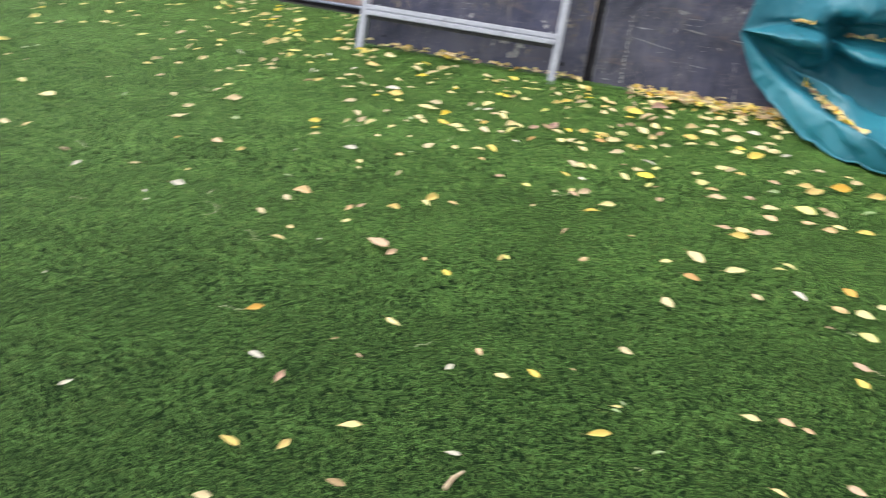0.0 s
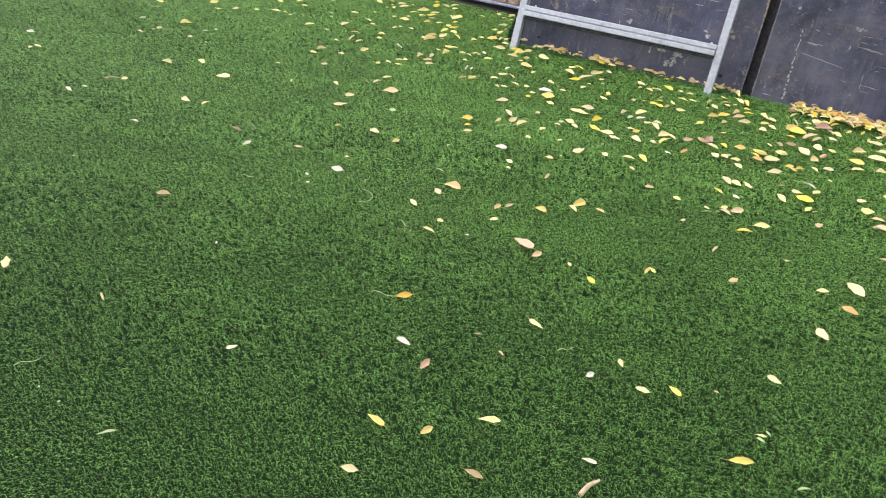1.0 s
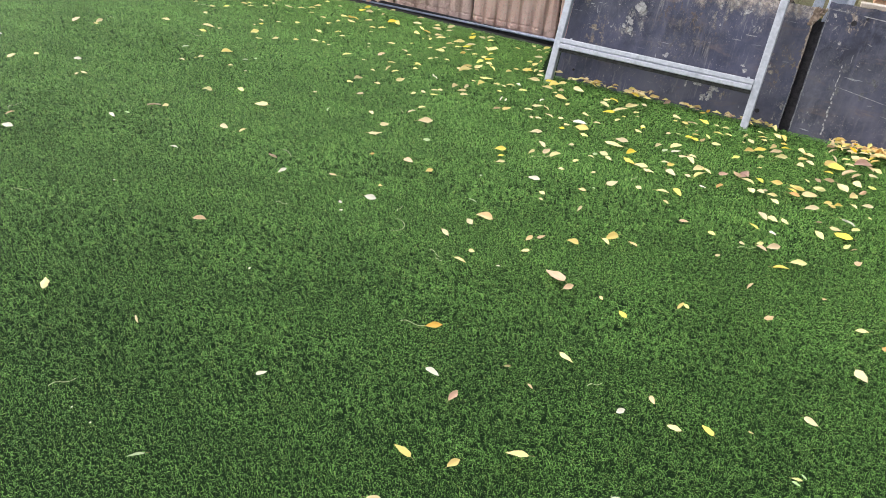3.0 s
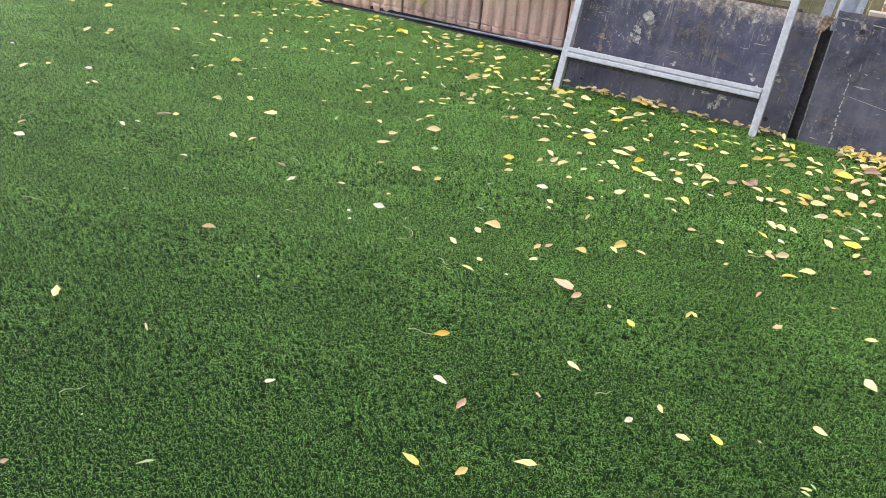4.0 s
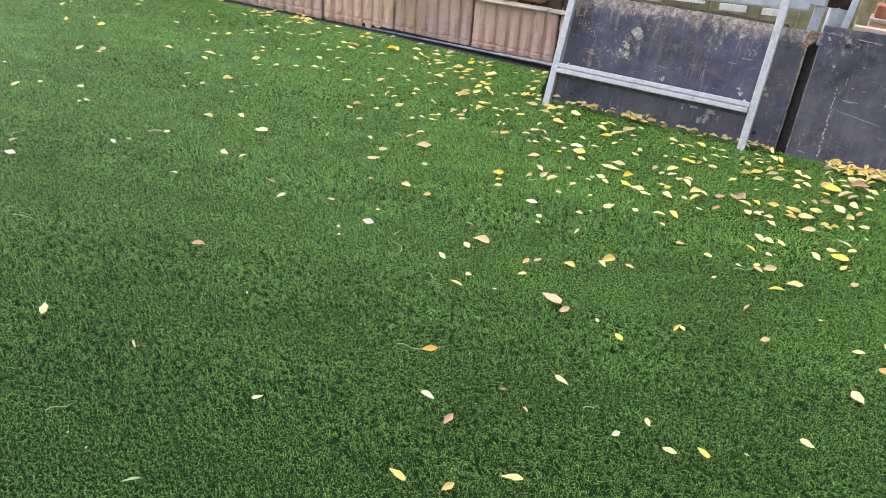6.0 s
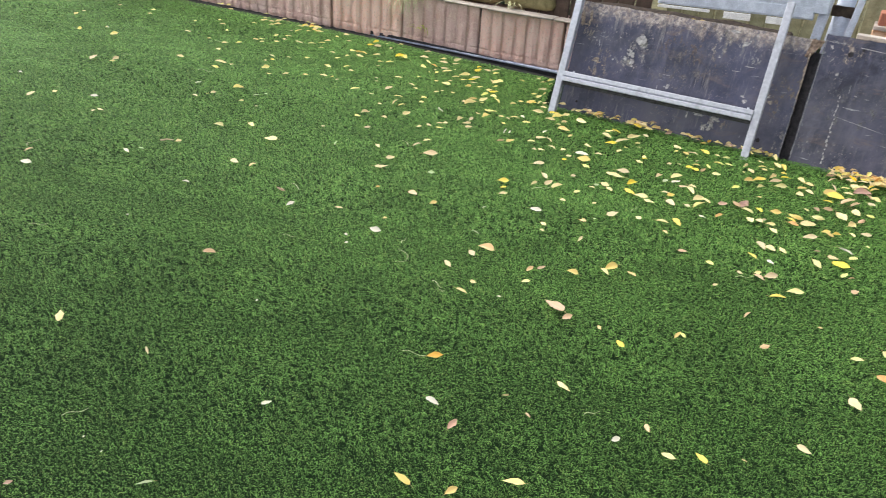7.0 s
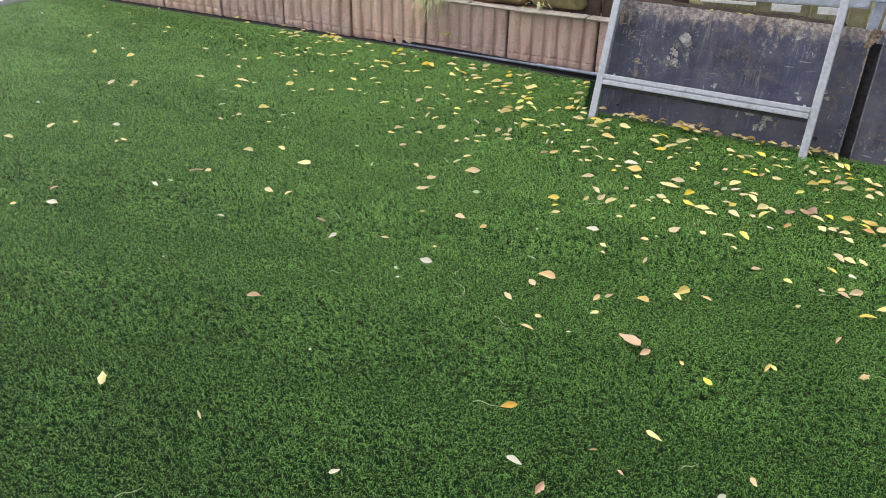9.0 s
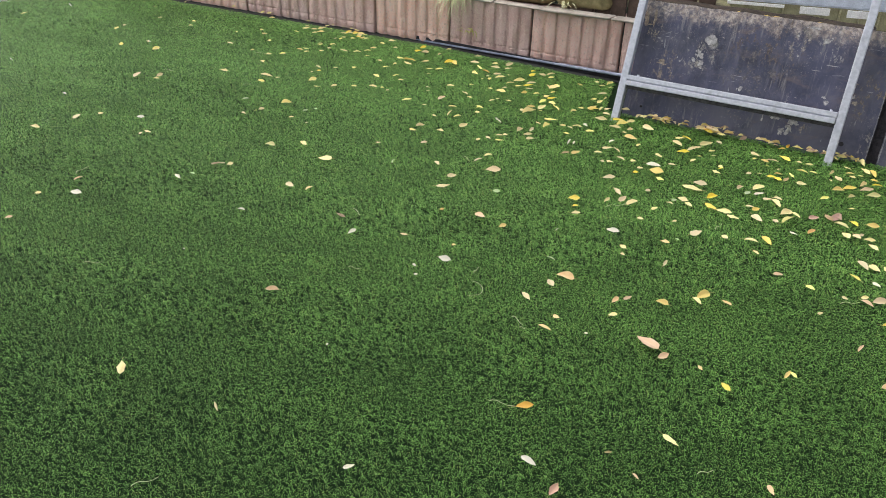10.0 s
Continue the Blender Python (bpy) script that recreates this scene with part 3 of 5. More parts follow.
def chipped_edge(board, u, v0, v1, wide, seed, mat=None):
    """The pale broken edge along a sheet's side."""
    bm = bmesh.new()
    n = 46
    rows = []
    for k in range(n):
        z = v0 + (v1 - v0) * k / (n - 1)
        w = wide * max(0.12, 0.55 + 0.9 * noise.noise((z * 22, seed, 0)) + 0.5 * noise.noise((z * 80, seed, 5)))
        rows.append((bm.verts.new((u, -0.0128 - 0.0001 * seed, z)), bm.verts.new((u - w, -0.0128 - 0.0001 * seed, z))))
    for (a, b), (c, d) in zip(rows, rows[1:]):
        bm.faces.new((a, b, d, c))
    part("chipped_edge", bm, mat or SCUFF, board, "pale chipped edge of the sheet")


def plywood_board(along, width, height, back, lean, mat, label, holes, turn=0.0):
    """A sheet leaning back; its front face is y = -0.009 of its own axes."""
    me_ob = base("plywood_board", leaning(along, back, FOOTING, lean) @ pose(0, 0, 0, 0, 0, turn), label, "board", "black boards against the wall")
    bm = box(0, -0.009, 0, width, 0.009, height, 0)
    bmesh.ops.subdivide_edges(bm, edges=bm.edges[:], cuts=28, use_grid_fill=True)
    for v in bm.verts:
        if v.co.x < 1e-4 or v.co.x > width - 1e-4:
            v.co.x += 0.004 * noise.noise((v.co.z * 30, along, 1)) + 0.002 * noise.noise((v.co.z * 90, along, 4))
        if v.co.z > height - 1e-4:
            v.co.z += 0.006 * noise.noise((v.co.x * 25, along, 2)) + 0.004 * noise.noise((v.co.x * 80, 0, 2))
        v.co.y += 0.003 * noise.noise((v.co.x * 2, v.co.z * 2, along))
    bm.faces.ensure_lookup_table()
    for f in bm.faces:
        c = f.calc_center_median()
        if c.x < 0.0005 or c.x > width - 0.0005 or c.z > height - 0.004:
            f.material_index = 1
    part("sheet", bm, [mat, RAW_EDGE], me_ob)
    for u, v, r in holes:
        part("bolt_hole", rod((u, -0.0115, v), (u, -0.004, v), r, r, 12), DARK_HOLE, me_ob, "dark round bolt hole")
    return me_ob


board_a = plywood_board(0.012, 1.118, 0.572, 0.082, 17, PLY_A, "scuffed black plywood board with pale splashes leaning back", [(1.005, 0.078, 0.010), (0.087, 0.070, 0.006)])
board_b = plywood_board(1.173, 0.868, 0.606, 0.080, 17, PLY_B, "black plywood board with drilled holes and scratches", [(0.118, 0.533, 0.012), (0.165, 0.56, 0.006), (0.26, 0.575, 0.006)])
chipped_edge(board_a, 1.117, 0.04, 0.47, 0.006, 1)
chipped_edge(board_b, 0.007, 0.03, 0.58, 0.008, 2)
chipped_edge(board_a, 1.118, 0.30, 0.51, 0.010, 5, TAN_MARK)
for k, (u, v, wide, tall) in enumerate(((0.344, 0.432, 0.056, 0.040), (0.300, 0.358, 0.036, 0.040), (0.283, 0.332, 0.028, 0.022), (0.316, 0.322, 0.026, 0.030), (0.325, 0.300, 0.016, 0.020),
                                        (0.884, 0.263, 0.022, 0.016), (0.845, 0.505, 0.022, 0.024), (0.83, 0.50, 0.030, 0.024), (0.71, 0.508, 0.020, 0.020), (0.235, 0.425, 0.016, 0.012), (0.76, 0.545, 0.05, 0.016), (0.52, 0.235, 0.03, 0.03), (0.73, 0.42, 0.012, 0.012), (0.88, 0.40, 0.05, 0.004), (0.82, 0.37, 0.04, 0.003),
                                        (0.205, 0.330, 0.010, 0.020), (0.222, 0.315, 0.016, 0.010), (0.10, 0.405, 0.018, 0.006), (0.115, 0.392, 0.012, 0.005),
                                        (0.995, 0.283, 0.022, 0.020), (0.775, 0.105, 0.045, 0.075), (0.79, 0.135, 0.055, 0.030), (0.745, 0.085, 0.025, 0.035), (0.655, 0.125, 0.012, 0.06), (0.70, 0.14, 0.05, 0.02), (0.13, 0.43, 0.010, 0.010))):
    splash(board_a, u, v, wide, tall, k * 3.3, CHIP, "pale dried paint mark", 0, k == 0)
for k, (u, v, wide, tall) in enumerate(((0.018, 0.495, 0.016, 0.075), (0.058, 0.490, 0.018, 0.085), (0.040, 0.462, 0.050, 0.012), (0.14, 0.295, 0.050, 0.030), (0.18, 0.275, 0.020, 0.016))):
    splash(board_a, u, v, wide, tall, 40 + k * 3.3, TAN_MARK, "tan smear of old glue")
for k in range(16):
    splash(board_b, 0.139 - 0.0006 * k + 0.003 * math.sin(k * 2.1), 0.045 + 0.020 * k, 0.005 if k > 7 else 0.008, 0.014 + 0.007 * math.sin(k * 1.7), k * 1.9, CHIP, "dashed chalky line")
for k, (u, v, wide, tall, turn) in enumerate(((0.24, 0.24, 0.26, 0.0032, 9), (0.052, 0.50, 0.040, 0.010, -55), (0.21, 0.455, 0.026, 0.005, 20), (0.19, 0.36, 0.016, 0.005, 15), (0.24, 0.355, 0.02, 0.005, 10),
                                              (0.06, 0.575, 0.10, 0.012, 4), (0.20, 0.566, 0.14, 0.006, 3), (0.38, 0.56, 0.16, 0.005, 2), (0.10, 0.515, 0.012, 0.010, 0), (0.035, 0.555, 0.03, 0.03, 0),
                                              (0.36, 0.40, 0.05, 0.030, 0), (0.43, 0.32, 0.12, 0.010, 5), (0.52, 0.53, 0.02, 0.012, 0), (0.46, 0.50, 0.03, 0.010, 0), (0.36, 0.17, 0.04, 0.004, 8), (0.55, 0.26, 0.03, 0.005, 30))):
    splash(board_b, u, v, wide * 0.8, tall * 0.7, 80 + k * 2.7, SCUFF if k % 3 else CHIP, "pale scratch", turn)
void = tagged(link(box(1.10, 0.0, 0.0, 1.20, 0.02, 0.515, 0.002), "backing_batten", SHADY_EDGE), "dark batten behind the joint of two boards", "batten")
void.matrix_world = leaning(0, 0.094, FOOTING, 17)


def torn_edge():
    """The ragged tan scrap that bridges the two boards at the top of the gap."""
    bm = bmesh.new()
    bmesh.ops.create_grid(bm, x_segments=14, y_segments=18, size=0.5)
    for v in bm.verts:
        x, z = v.co.x, v.co.y + 0.5
        w = 0.020 + 0.036 * z + 0.012 * noise.noise((z * 9, 2, 1))
        v.co = Vector((0.015 * (1 - z) * -2 + x * w, -0.011 + 0.004 * noise.noise((x * 8, z * 8, 3)), 0.492 + z * 0.080 + 0.01 * noise.noise((x * 12, 1, z * 3))))
    ob = link(bm, "torn_scrap", RAW_EDGE, None, True)
    ob.modifiers.new("thick", 'SOLIDIFY').thickness = 0.004
    ob.matrix_world = leaning(1.148, 0.082, FOOTING, 17)
    tagged(ob, "ragged tan scrap of torn ply between two boards", "scrap")


torn_edge()


# ---- steel frames ----
def steel_frame(m, width, height, bars, label, deep=0.040, tube=0.035, tops=True):
    """Two legs with cross bars at the given heights: (up, tall)."""
    ob = base("metal_trestle", m, label, "trestle", "metal trestles")
    for x in (0, width):
        part("leg", box(x - tube / 2, -deep / 2, 0, x + tube / 2, deep / 2, height, 0.004, 2), STEEL, ob)
    for up, tall in bars:
        bar = part("crossbar", box(tube / 2, -deep / 2 - 0.004, up - 0.004, width - tube / 2, deep / 2 - 0.006, up + tall * 0.32, 0.003, 2), STEEL, ob, "folded galvanised steel bar")
        part("lower_flange", box(tube / 2 + 0.002, -deep / 2 - 0.010, up - tall * 0.52, width - tube / 2 - 0.002, deep / 2 - 0.012, up - 0.009, 0.003, 2), STEEL, bar)
        part("web", box(tube / 2 + 0.004, -deep / 2 + 0.004, up - 0.012, width - tube / 2 - 0.004, deep / 2 - 0.014, up - 0.002, 0), STEEL, bar)
        # added dark strip: stands in for the bar's shadow on the board
        part("under_bar_shade", box(tube / 2 + 0.003, -deep / 2 + 0.004, up - tall * 0.52 - 0.016, width - tube / 2 - 0.003, deep / 2 - 0.016, up - tall * 0.52 + 0.004, 0.002), BAR_SHADE, bar, "dark strip painting the shade under the bar")
        for x in (tube / 2 + 0.045, width - tube / 2 - 0.03):
            part("bolt", rod((x, -0.004, up + tall * 0.31), (x, -0.004, up + tall * 0.31 + 0.009), 0.006, 0.005, 8), STEEL, bar, "small bolt end")
    return ob


front = steel_frame(leaning(0.0065, -0.008, FOOTING, 20), 0.983, 0.735, [(0.216, 0.060)], "galvanised steel trestle leaning over a black board")


# ---- behind the boards ----
def behind(along, back):
    p = FOOT + ALONG * along + BACK * back
    return p.x, p.y


def rear_frame():
    """Pale ribbed rail with white tabs below it, carried by two leaning legs behind the boards."""
    x, y = behind(0.0, 0.41)
    ob = base("metal_trestle", pose(x, y, 0.0, 0, 0, LINE), "pale steel trestle standing in the bed behind the boards", "trestle", "metal trestles")
    for lo, hi, wide in ((1.106, 1.134, 0.045), (1.232, 1.270, 0.030)):
        bm = box(-wide / 2, -0.015, 0, wide / 2, 0.015, 0.62, 0.004, 2)
        leg = part("leg", bm, RAIL, ob)
        leg.matrix_basis = pose(lo, 0.02, 0.33, 0, math.degrees(math.atan2(hi - lo, 0.42)), 0)
    rail = part("rail", box(0, -0.010, 0, 0.74, 0.004, 0.20, 0.002), RAIL, ob, "broad pale ribbed rail")
    rail.matrix_basis = pose(0.347, 0, 0.545, 0, -2.6, 0)
    for k in range(3):
        part("rib", box(0.004, -0.013, 0.006 + 0.062 * k, 0.736, -0.009, 0.058 + 0.062 * k, 0.002), RAIL, rail)
    for a, b, low in ((0.004, 0.262, -0.018), (0.332, 0.460, -0.036), (0.532, 0.624, -0.036)):
        part("rail_tab", box(a, -0.014, low, b, -0.006, -0.004, 0.001), TAB, rail, "small white tab below the rail")
    part("crossbar", box(0.98, -0.012, 0.612, 1.14, 0.002, 0.70, 0.003), RAIL, ob)
    part("slat", box(1.150, 0.036, 0.605, 1.262, 0.048, 0.655, 0.003), SLEEPER, ob, "dark slat between two legs")
    x, y = behind(1.186, 0.47)
    pipe = link(rod((0, 0, 0), (0.03, 0.02, 0.5), 0.040, 0.040, 24), "steel_pipe", RAIL, None, True)
    pipe.matrix_world = pose(x, y, 0.32)
    tagged(pipe, "short grey steel pipe standing upright in the bed", "pipe")


def timber_fence(along, back, planks, mat, label, seed):
    """Upright planks side by side with narrow gaps."""
    rng = random.Random(seed)
    x, y = behind(along, back)
    ob = base("timber_fence", pose(x, y, 0.30, 0, 0, LINE), label, "fence", "fences behind the bed")
    for k in range(planks):
        bm = box(0.004, -0.010, 0, 0.092, 0.010, 0.85, 0.003)
        plank = part("plank", bm, mat, ob)
        plank.matrix_basis = pose(0.096 * k, rng.uniform(-0.008, 0.008), rng.uniform(-0.01, 0.01), rng.uniform(-1, 1), rng.uniform(-0.8, 0.8), 0)


timber_fence(-0.55, 0.80, 8, DARK_PLANK, "dark brown upright planks of a fence behind the bed", 3)
timber_fence(0.22, 1.15, 13, OLIVE_PLANK, "weathered olive grey upright planks of a fence", 5)
rear_frame()


def rear_clutter():
    rng = random.Random(8)
    for k in range(2):
        x, y = behind(1.46 + 0.25 * k, 1.0)
        ob = link(box(-0.12, -0.06, 0, 0.12, 0.06, 0.15, 0.006), "clay_block", PEACH)
        ob.matrix_world = pose(x, y, 0.335, 0, 0, LINE + rng.uniform(-2, 2))
        tagged(ob, "peach coloured clay block standing in the bed", "block", "clay blocks in the bed")
        ob = link(box(-0.105, -0.05, 0, 0.105, 0.05, 0.065, 0.004), "brick", BRICK)
        ob.matrix_world = pose(x, y, 0.508, 0, 0, LINE + rng.uniform(-3, 3))
        tagged(ob, "loose red brick lying on a pale plank", "brick", "bricks in the bed")
    x, y = behind(1.34, 1.0)
    ob = link(box(0, -0.07, 0, 0.62, 0.07, 0.022, 0.003), "pale_plank", SLAB)
    ob.matrix_world = pose(x, y, 0.4855, 0, 0, LINE)
    tagged(ob, "pale plank laid over two clay blocks", "plank")
    x, y = behind(1.29, 0.285)
    ob = link(box(0, -0.02, 0, 0.9, 0.02, 0.02, 0.003), "pale_batten", SLAB)
    ob.matrix_world = pose(x, y, 0.555, 0, 0, LINE)
    tagged(ob, "pale timber batten along the back of the boards", "batten")
    x, y = behind(-0.02, 0.42)
    bm = box(0, -0.10, 0, 1.03, 0.10, 0.17, 0.01)
    bmesh.ops.subdivide_edges(bm, edges=bm.edges[:], cuts=6, use_grid_fill=True)
    for v in bm.verts:
        v.co += Vector((0, 0.012 * noise.noise(v.co * 12), 0.016 * noise.noise(v.co * 9)))
    ob = link(bm, "timber_sleeper", SLEEPER)
    ob.matrix_world = pose(x, y, 0.32, 0, 0, LINE)
    tagged(ob, "near-black timber sleeper behind the board", "sleeper")


rear_clutter()
def blade_mesh(length, width, droop, name, mat):
    n = 7
    verts = []
    for k in range(n + 1):
        s = k / n
        w = width * (1 - s) ** 0.7 * 0.5
        x, z = length * s, length * (0.45 * s - droop * s * s)
        verts += [(x, -w, z), (x, 0, z - w * 0.3), (x, w, z)]
    me = bpy.data.meshes.new(name)
    faces = [(3 * k + j, 3 * k + j + 1, 3 * k + j + 4, 3 * k + j + 3) for k in range(n) for j in range(2)]
    me.from_pydata(verts, [], faces)
    me.materials.append(mat)
    return me


def hanging_grass(at, count, length, seed, mat, label, category, spread=70, wide=0.008):
    rng = random.Random(seed)
    ob = base("bed_plant", pose(*at, 0, 0, WALL_TURN), label, category, "plants on the wall")
    kinds = [blade_mesh(length * f, wide, d, "blade", mat) for f, d in ((1.0, 0.9), (0.75, 1.1), (0.6, 0.7), (0.9, 1.3))]
    for k in range(count):
        b = new("blade", kinds[k % 4])
        b.parent = ob
        b.matrix_basis = pose(rng.uniform(-0.05, 0.05), rng.uniform(-0.02, 0.03), rng.uniform(-0.01, 0.02), rng.uniform(-20, 20), rng.uniform(-25, 25), -90 + rng.uniform(-spread, spread))


def on_wall(a, back, up):
    p = pose(WALL_AT.x, WALL_AT.y, 0, 0, 0, WALL_TURN) @ Vector((a, back, up))
    return tuple(p)


hanging_grass(on_wall(-0.50, -0.02, 0.31), 110, 0.17, 3, FROND, "dry yellow green grass tuft drooping over the wall", "plant", 88, 0.0042)
hanging_grass(on_wall(0.16, 0.05, 0.33), 14, 0.10, 6, FROND, "small dry grass tuft on top of the wall", "plant")
hanging_grass(on_wall(-1.0, 0.05, 0.33), 12, 0.10, 7, FROND, "small dry grass tuft on top of the wall", "plant")
hanging_grass(on_wall(-0.40, -0.03, 0.115), 9, 0.055, 9, SPRIG, "yellow green weed sprouting from a block joint", "weed", 85, 0.011)


# ---- tarpaulin ----
def tarpaulin():
    def curve(points, s):
        s = min(max(s, 0), 1) * (len(points) - 1)
        i = min(int(s), len(points) - 2)
        f = s - i
        p = [Vector(points[min(max(i + k, 0), len(points) - 1)]) for k in (-1, 0, 1, 2)]
        return 0.5 * (2 * p[1] + (p[2] - p[0]) * f + (2 * p[0] - 5 * p[1] + 4 * p[2] - p[3]) * f * f + (3 * p[1] - p[0] - 3 * p[2] + p[3]) * f ** 3)

    # (along, back, up): the loose front hem, the trough behind it, the inner flap, the shelf above it, the brow and the top
    hem = [(1.785, 0.04, 0.345), (1.890, -0.04, 0.17), (2.00, -0.13, 0.085), (2.14, -0.285, 0.022), (2.38, -0.47, 0.022), (2.85, -0.62, 0.022)]
    lip = [(1.786, 0.045, 0.348), (1.935, -0.03, 0.235), (2.05, -0.12, 0.180), (2.19, -0.31, 0.140), (2.42, -0.51, 0.125), (2.90, -0.66, 0.125)]
    trough = [(1.787, 0.05, 0.350), (1.98, 0.06, 0.21), (2.12, -0.01, 0.150), (2.22, -0.17, 0.115), (2.36, -0.34, 0.092), (2.92, -0.45, 0.09)]
    flap = [(1.788, 0.05, 0.352), (1.99, 0.09, 0.235), (2.11, 0.00, 0.212), (2.25, -0.10, 0.192), (2.41, -0.16, 0.140), (2.92, -0.30, 0.15)]
    hollow = [(1.789, 0.06, 0.353), (2.00, 0.11, 0.25), (2.15, 0.13, 0.17), (2.27, 0.07, 0.12), (2.44, 0.0, 0.09), (2.92, -0.14, 0.12)]
    face = [(1.790, 0.06, 0.354), (1.99, 0.08, 0.30), (2.15, 0.10, 0.26), (2.25, 0.17, 0.23), (2.43, 0.08, 0.22), (2.92, -0.02, 0.25)]
    shelf = [(1.791, 0.055, 0.356), (1.94, -0.04, 0.370), (2.10, -0.06, 0.372), (2.19, 0.13, 0.345), (2.33, -0.02, 0.325), (2.92, -0.05, 0.36)]
    inner = [(1.792, 0.06, 0.362), (1.97, 0.08, 0.400), (2.11, 0.10, 0.395), (2.21, 0.22, 0.355), (2.34, 0.14, 0.360), (2.92, 0.10, 0.40)]
    upper = [(1.805, 0.08, 0.42), (1.97, 0.09, 0.44), (2.11, 0.10, 0.44), (2.23, 0.24, 0.400), (2.34, 0.18, 0.420), (2.92, 0.14, 0.52)]
    brow = [(1.820, 0.11, 0.50), (1.98, 0.15, 0.52), (2.12, 0.15, 0.515), (2.24, 0.03, 0.515), (2.36, 0.03, 0.495), (2.92, 0.12, 0.58)]
    top = [(1.86, 0.20, 0.57), (1.98, 0.25, 0.585), (2.12, 0.26, 0.58), (2.28, 0.14, 0.64), (2.52, 0.16, 0.66), (2.92, 0.16, 0.66)]
    rear = [(1.86, 0.36, 0.58), (1.98, 0.42, 0.59), (2.12, 0.42, 0.585), (2.28, 0.34, 0.62), (2.52, 0.36, 0.64), (2.92, 0.36, 0.64)]
    guides = [hem, lip, trough, flap, hollow, face, shelf, inner, upper, brow, top, rear]
    cols, rows = 84, 170

    def surface(w, s):
        q = curve([curve(g, w) for g in guides], s)
        p = FOOT + ALONG * q.x + BACK * q.y
        return p.x, p.y, q.z

    verts = []
    for r in range(rows):
        for c in range(cols):
            w = c / (cols - 1)
            q = curve([curve(g, w) for g in guides], r / (rows - 1))
            k = min(1.0, w * 5)
            dx, dz = q.x - 1.785, q.z - 0.35
            ang, far = math.atan2(dz, dx), math.hypot(dx, dz)
            crease = abs(noise.noise((ang * 7, far * 1.5, 3))) - 0.25
            wr = 0.012 * noise.noise((q.x * 7 + q.z * 9, q.y * 8, q.z * 5)) + 0.007 * noise.noise((q.x * 22 - q.z * 16, q.y * 20, q.z * 18)) - 0.05 * crease * min(far, 0.6)
            wr -= 0.010 * (abs(noise.noise((q.x * 12 + q.z * 5, q.z * 13 - q.x * 4, 7))) - 0.2)
            p = FOOT + ALONG * q.x + BACK * (q.y + wr * k) + Vector((0, 0, q.z + wr * k * 0.8))
            verts.append((p.x, p.y, max(p.z, 0.004)))
    ob = grid_mesh("tarpaulin", verts, cols, TARP)
    s = ob.modifiers.new("thick", 'SOLIDIFY')
    s.thickness = 0.004
    tagged(ob, "crumpled teal tarpaulin draped over the end of the boards", "tarpaulin")
    cu = bpy.data.curves.new("hem", 'CURVE')
    cu.dimensions, cu.bevel_depth, cu.bevel_resolution = '3D', 0.005, 2
    sp = cu.splines.new('POLY')
    sp.points.add(cols - 1)
    for k in range(cols):
        sp.points[k].co = (*verts[k], 1)
    cu.materials.append(TARP)
    hem_ob = tagged(new("hem", cu), "rolled hem of the tarpaulin")
    hem_ob.parent = ob
    return surface


tarp_at = tarpaulin()


# ---- leaves ----
def leaf_mesh(cup, bow, twist, seed, fold=0.0, curl=0.0):
    """A blade one unit long and one wide, from its stalk at -0.5 to its drawn-out tip at 0.5 along x; cupped, bowed, folded at its rib, its rim torn and uneven."""
    rng = random.Random(seed)
    n, m = 13, 7
    verts = []
    peak, lop, sway, torn = rng.uniform(0.66, 1.0), rng.uniform(-0.6, 0.6), rng.uniform(-0.06, 0.06), rng.uniform(0.12, 0.34)
    for i in range(n):
        s = i / (n - 1)
        half = 0.5 * math.sin(math.pi * s ** peak) ** 0.86 + 0.006
        for j in range(m):
            a = (j / (m - 1) - 0.5) * 2
            y = a * half * (1 + abs(a) * torn * noise.noise((s * 5.5, a * 1.2, seed * 3.1)) + 0.06 * rng.uniform(-1, 1) * (abs(a) == 1))
            z = cup * a * a * half * (1 + lop * a) + bow * (math.sin(math.pi * s) - 0.6) + twist * a * half * (s - 0.5) * 2 + fold * abs(a) * half * (1 + lop * a)
            z += curl * max(0.0, s - 0.5) ** 2 * 2.5 + 0.05 * noise.noise((s * 4, a * 1.6, seed * 1.7)) + 0.03 * noise.noise((s * 11, a * 3, seed * 2.3))
            verts.append((s - 0.5, y + sway * (math.sin(s * math.pi) - 0.6), z))
    low = min(v[2] for v in verts)
    verts = [(x, y, z - 0.6 * low - 0.06) for x, y, z in verts]
    faces = [(i * m + j, i * m + j + 1, (i + 1) * m + j + 1, (i + 1) * m + j) for i in range(n - 1) for j in range(m - 1)]
    return verts, faces


SHAPES = [leaf_mesh(*s) for s in (
    (0.06, 0.03, 0.10, 1, 0.12), (0.10, -0.03, 0.20, 2, 0.22), (0.10, 0.05, -0.18, 3, -0.16), (0.20, 0.05, 0.22, 4, 0.25), (-0.10, 0.06, -0.15, 5, -0.10), (0.16, -0.05, 0.30, 6, 0.15),
    (0.04, 0.04, 0.10, 7, 0.38), (0.12, 0.03, -0.20, 8, 0.1, 0.25), (0.30, 0.05, 0.30, 9, 0.3, 0.35), (-0.16, 0.10, 0.25, 10, -0.2, -0.25), (0.36, 0.08, -0.30, 11, 0.4, 0.4))]
FLAT, CURLED = (0, 0, 1, 1, 2, 3, 4, 5, 6, 7), (3, 5, 7, 8, 9, 10)
LENGTH = 0.05
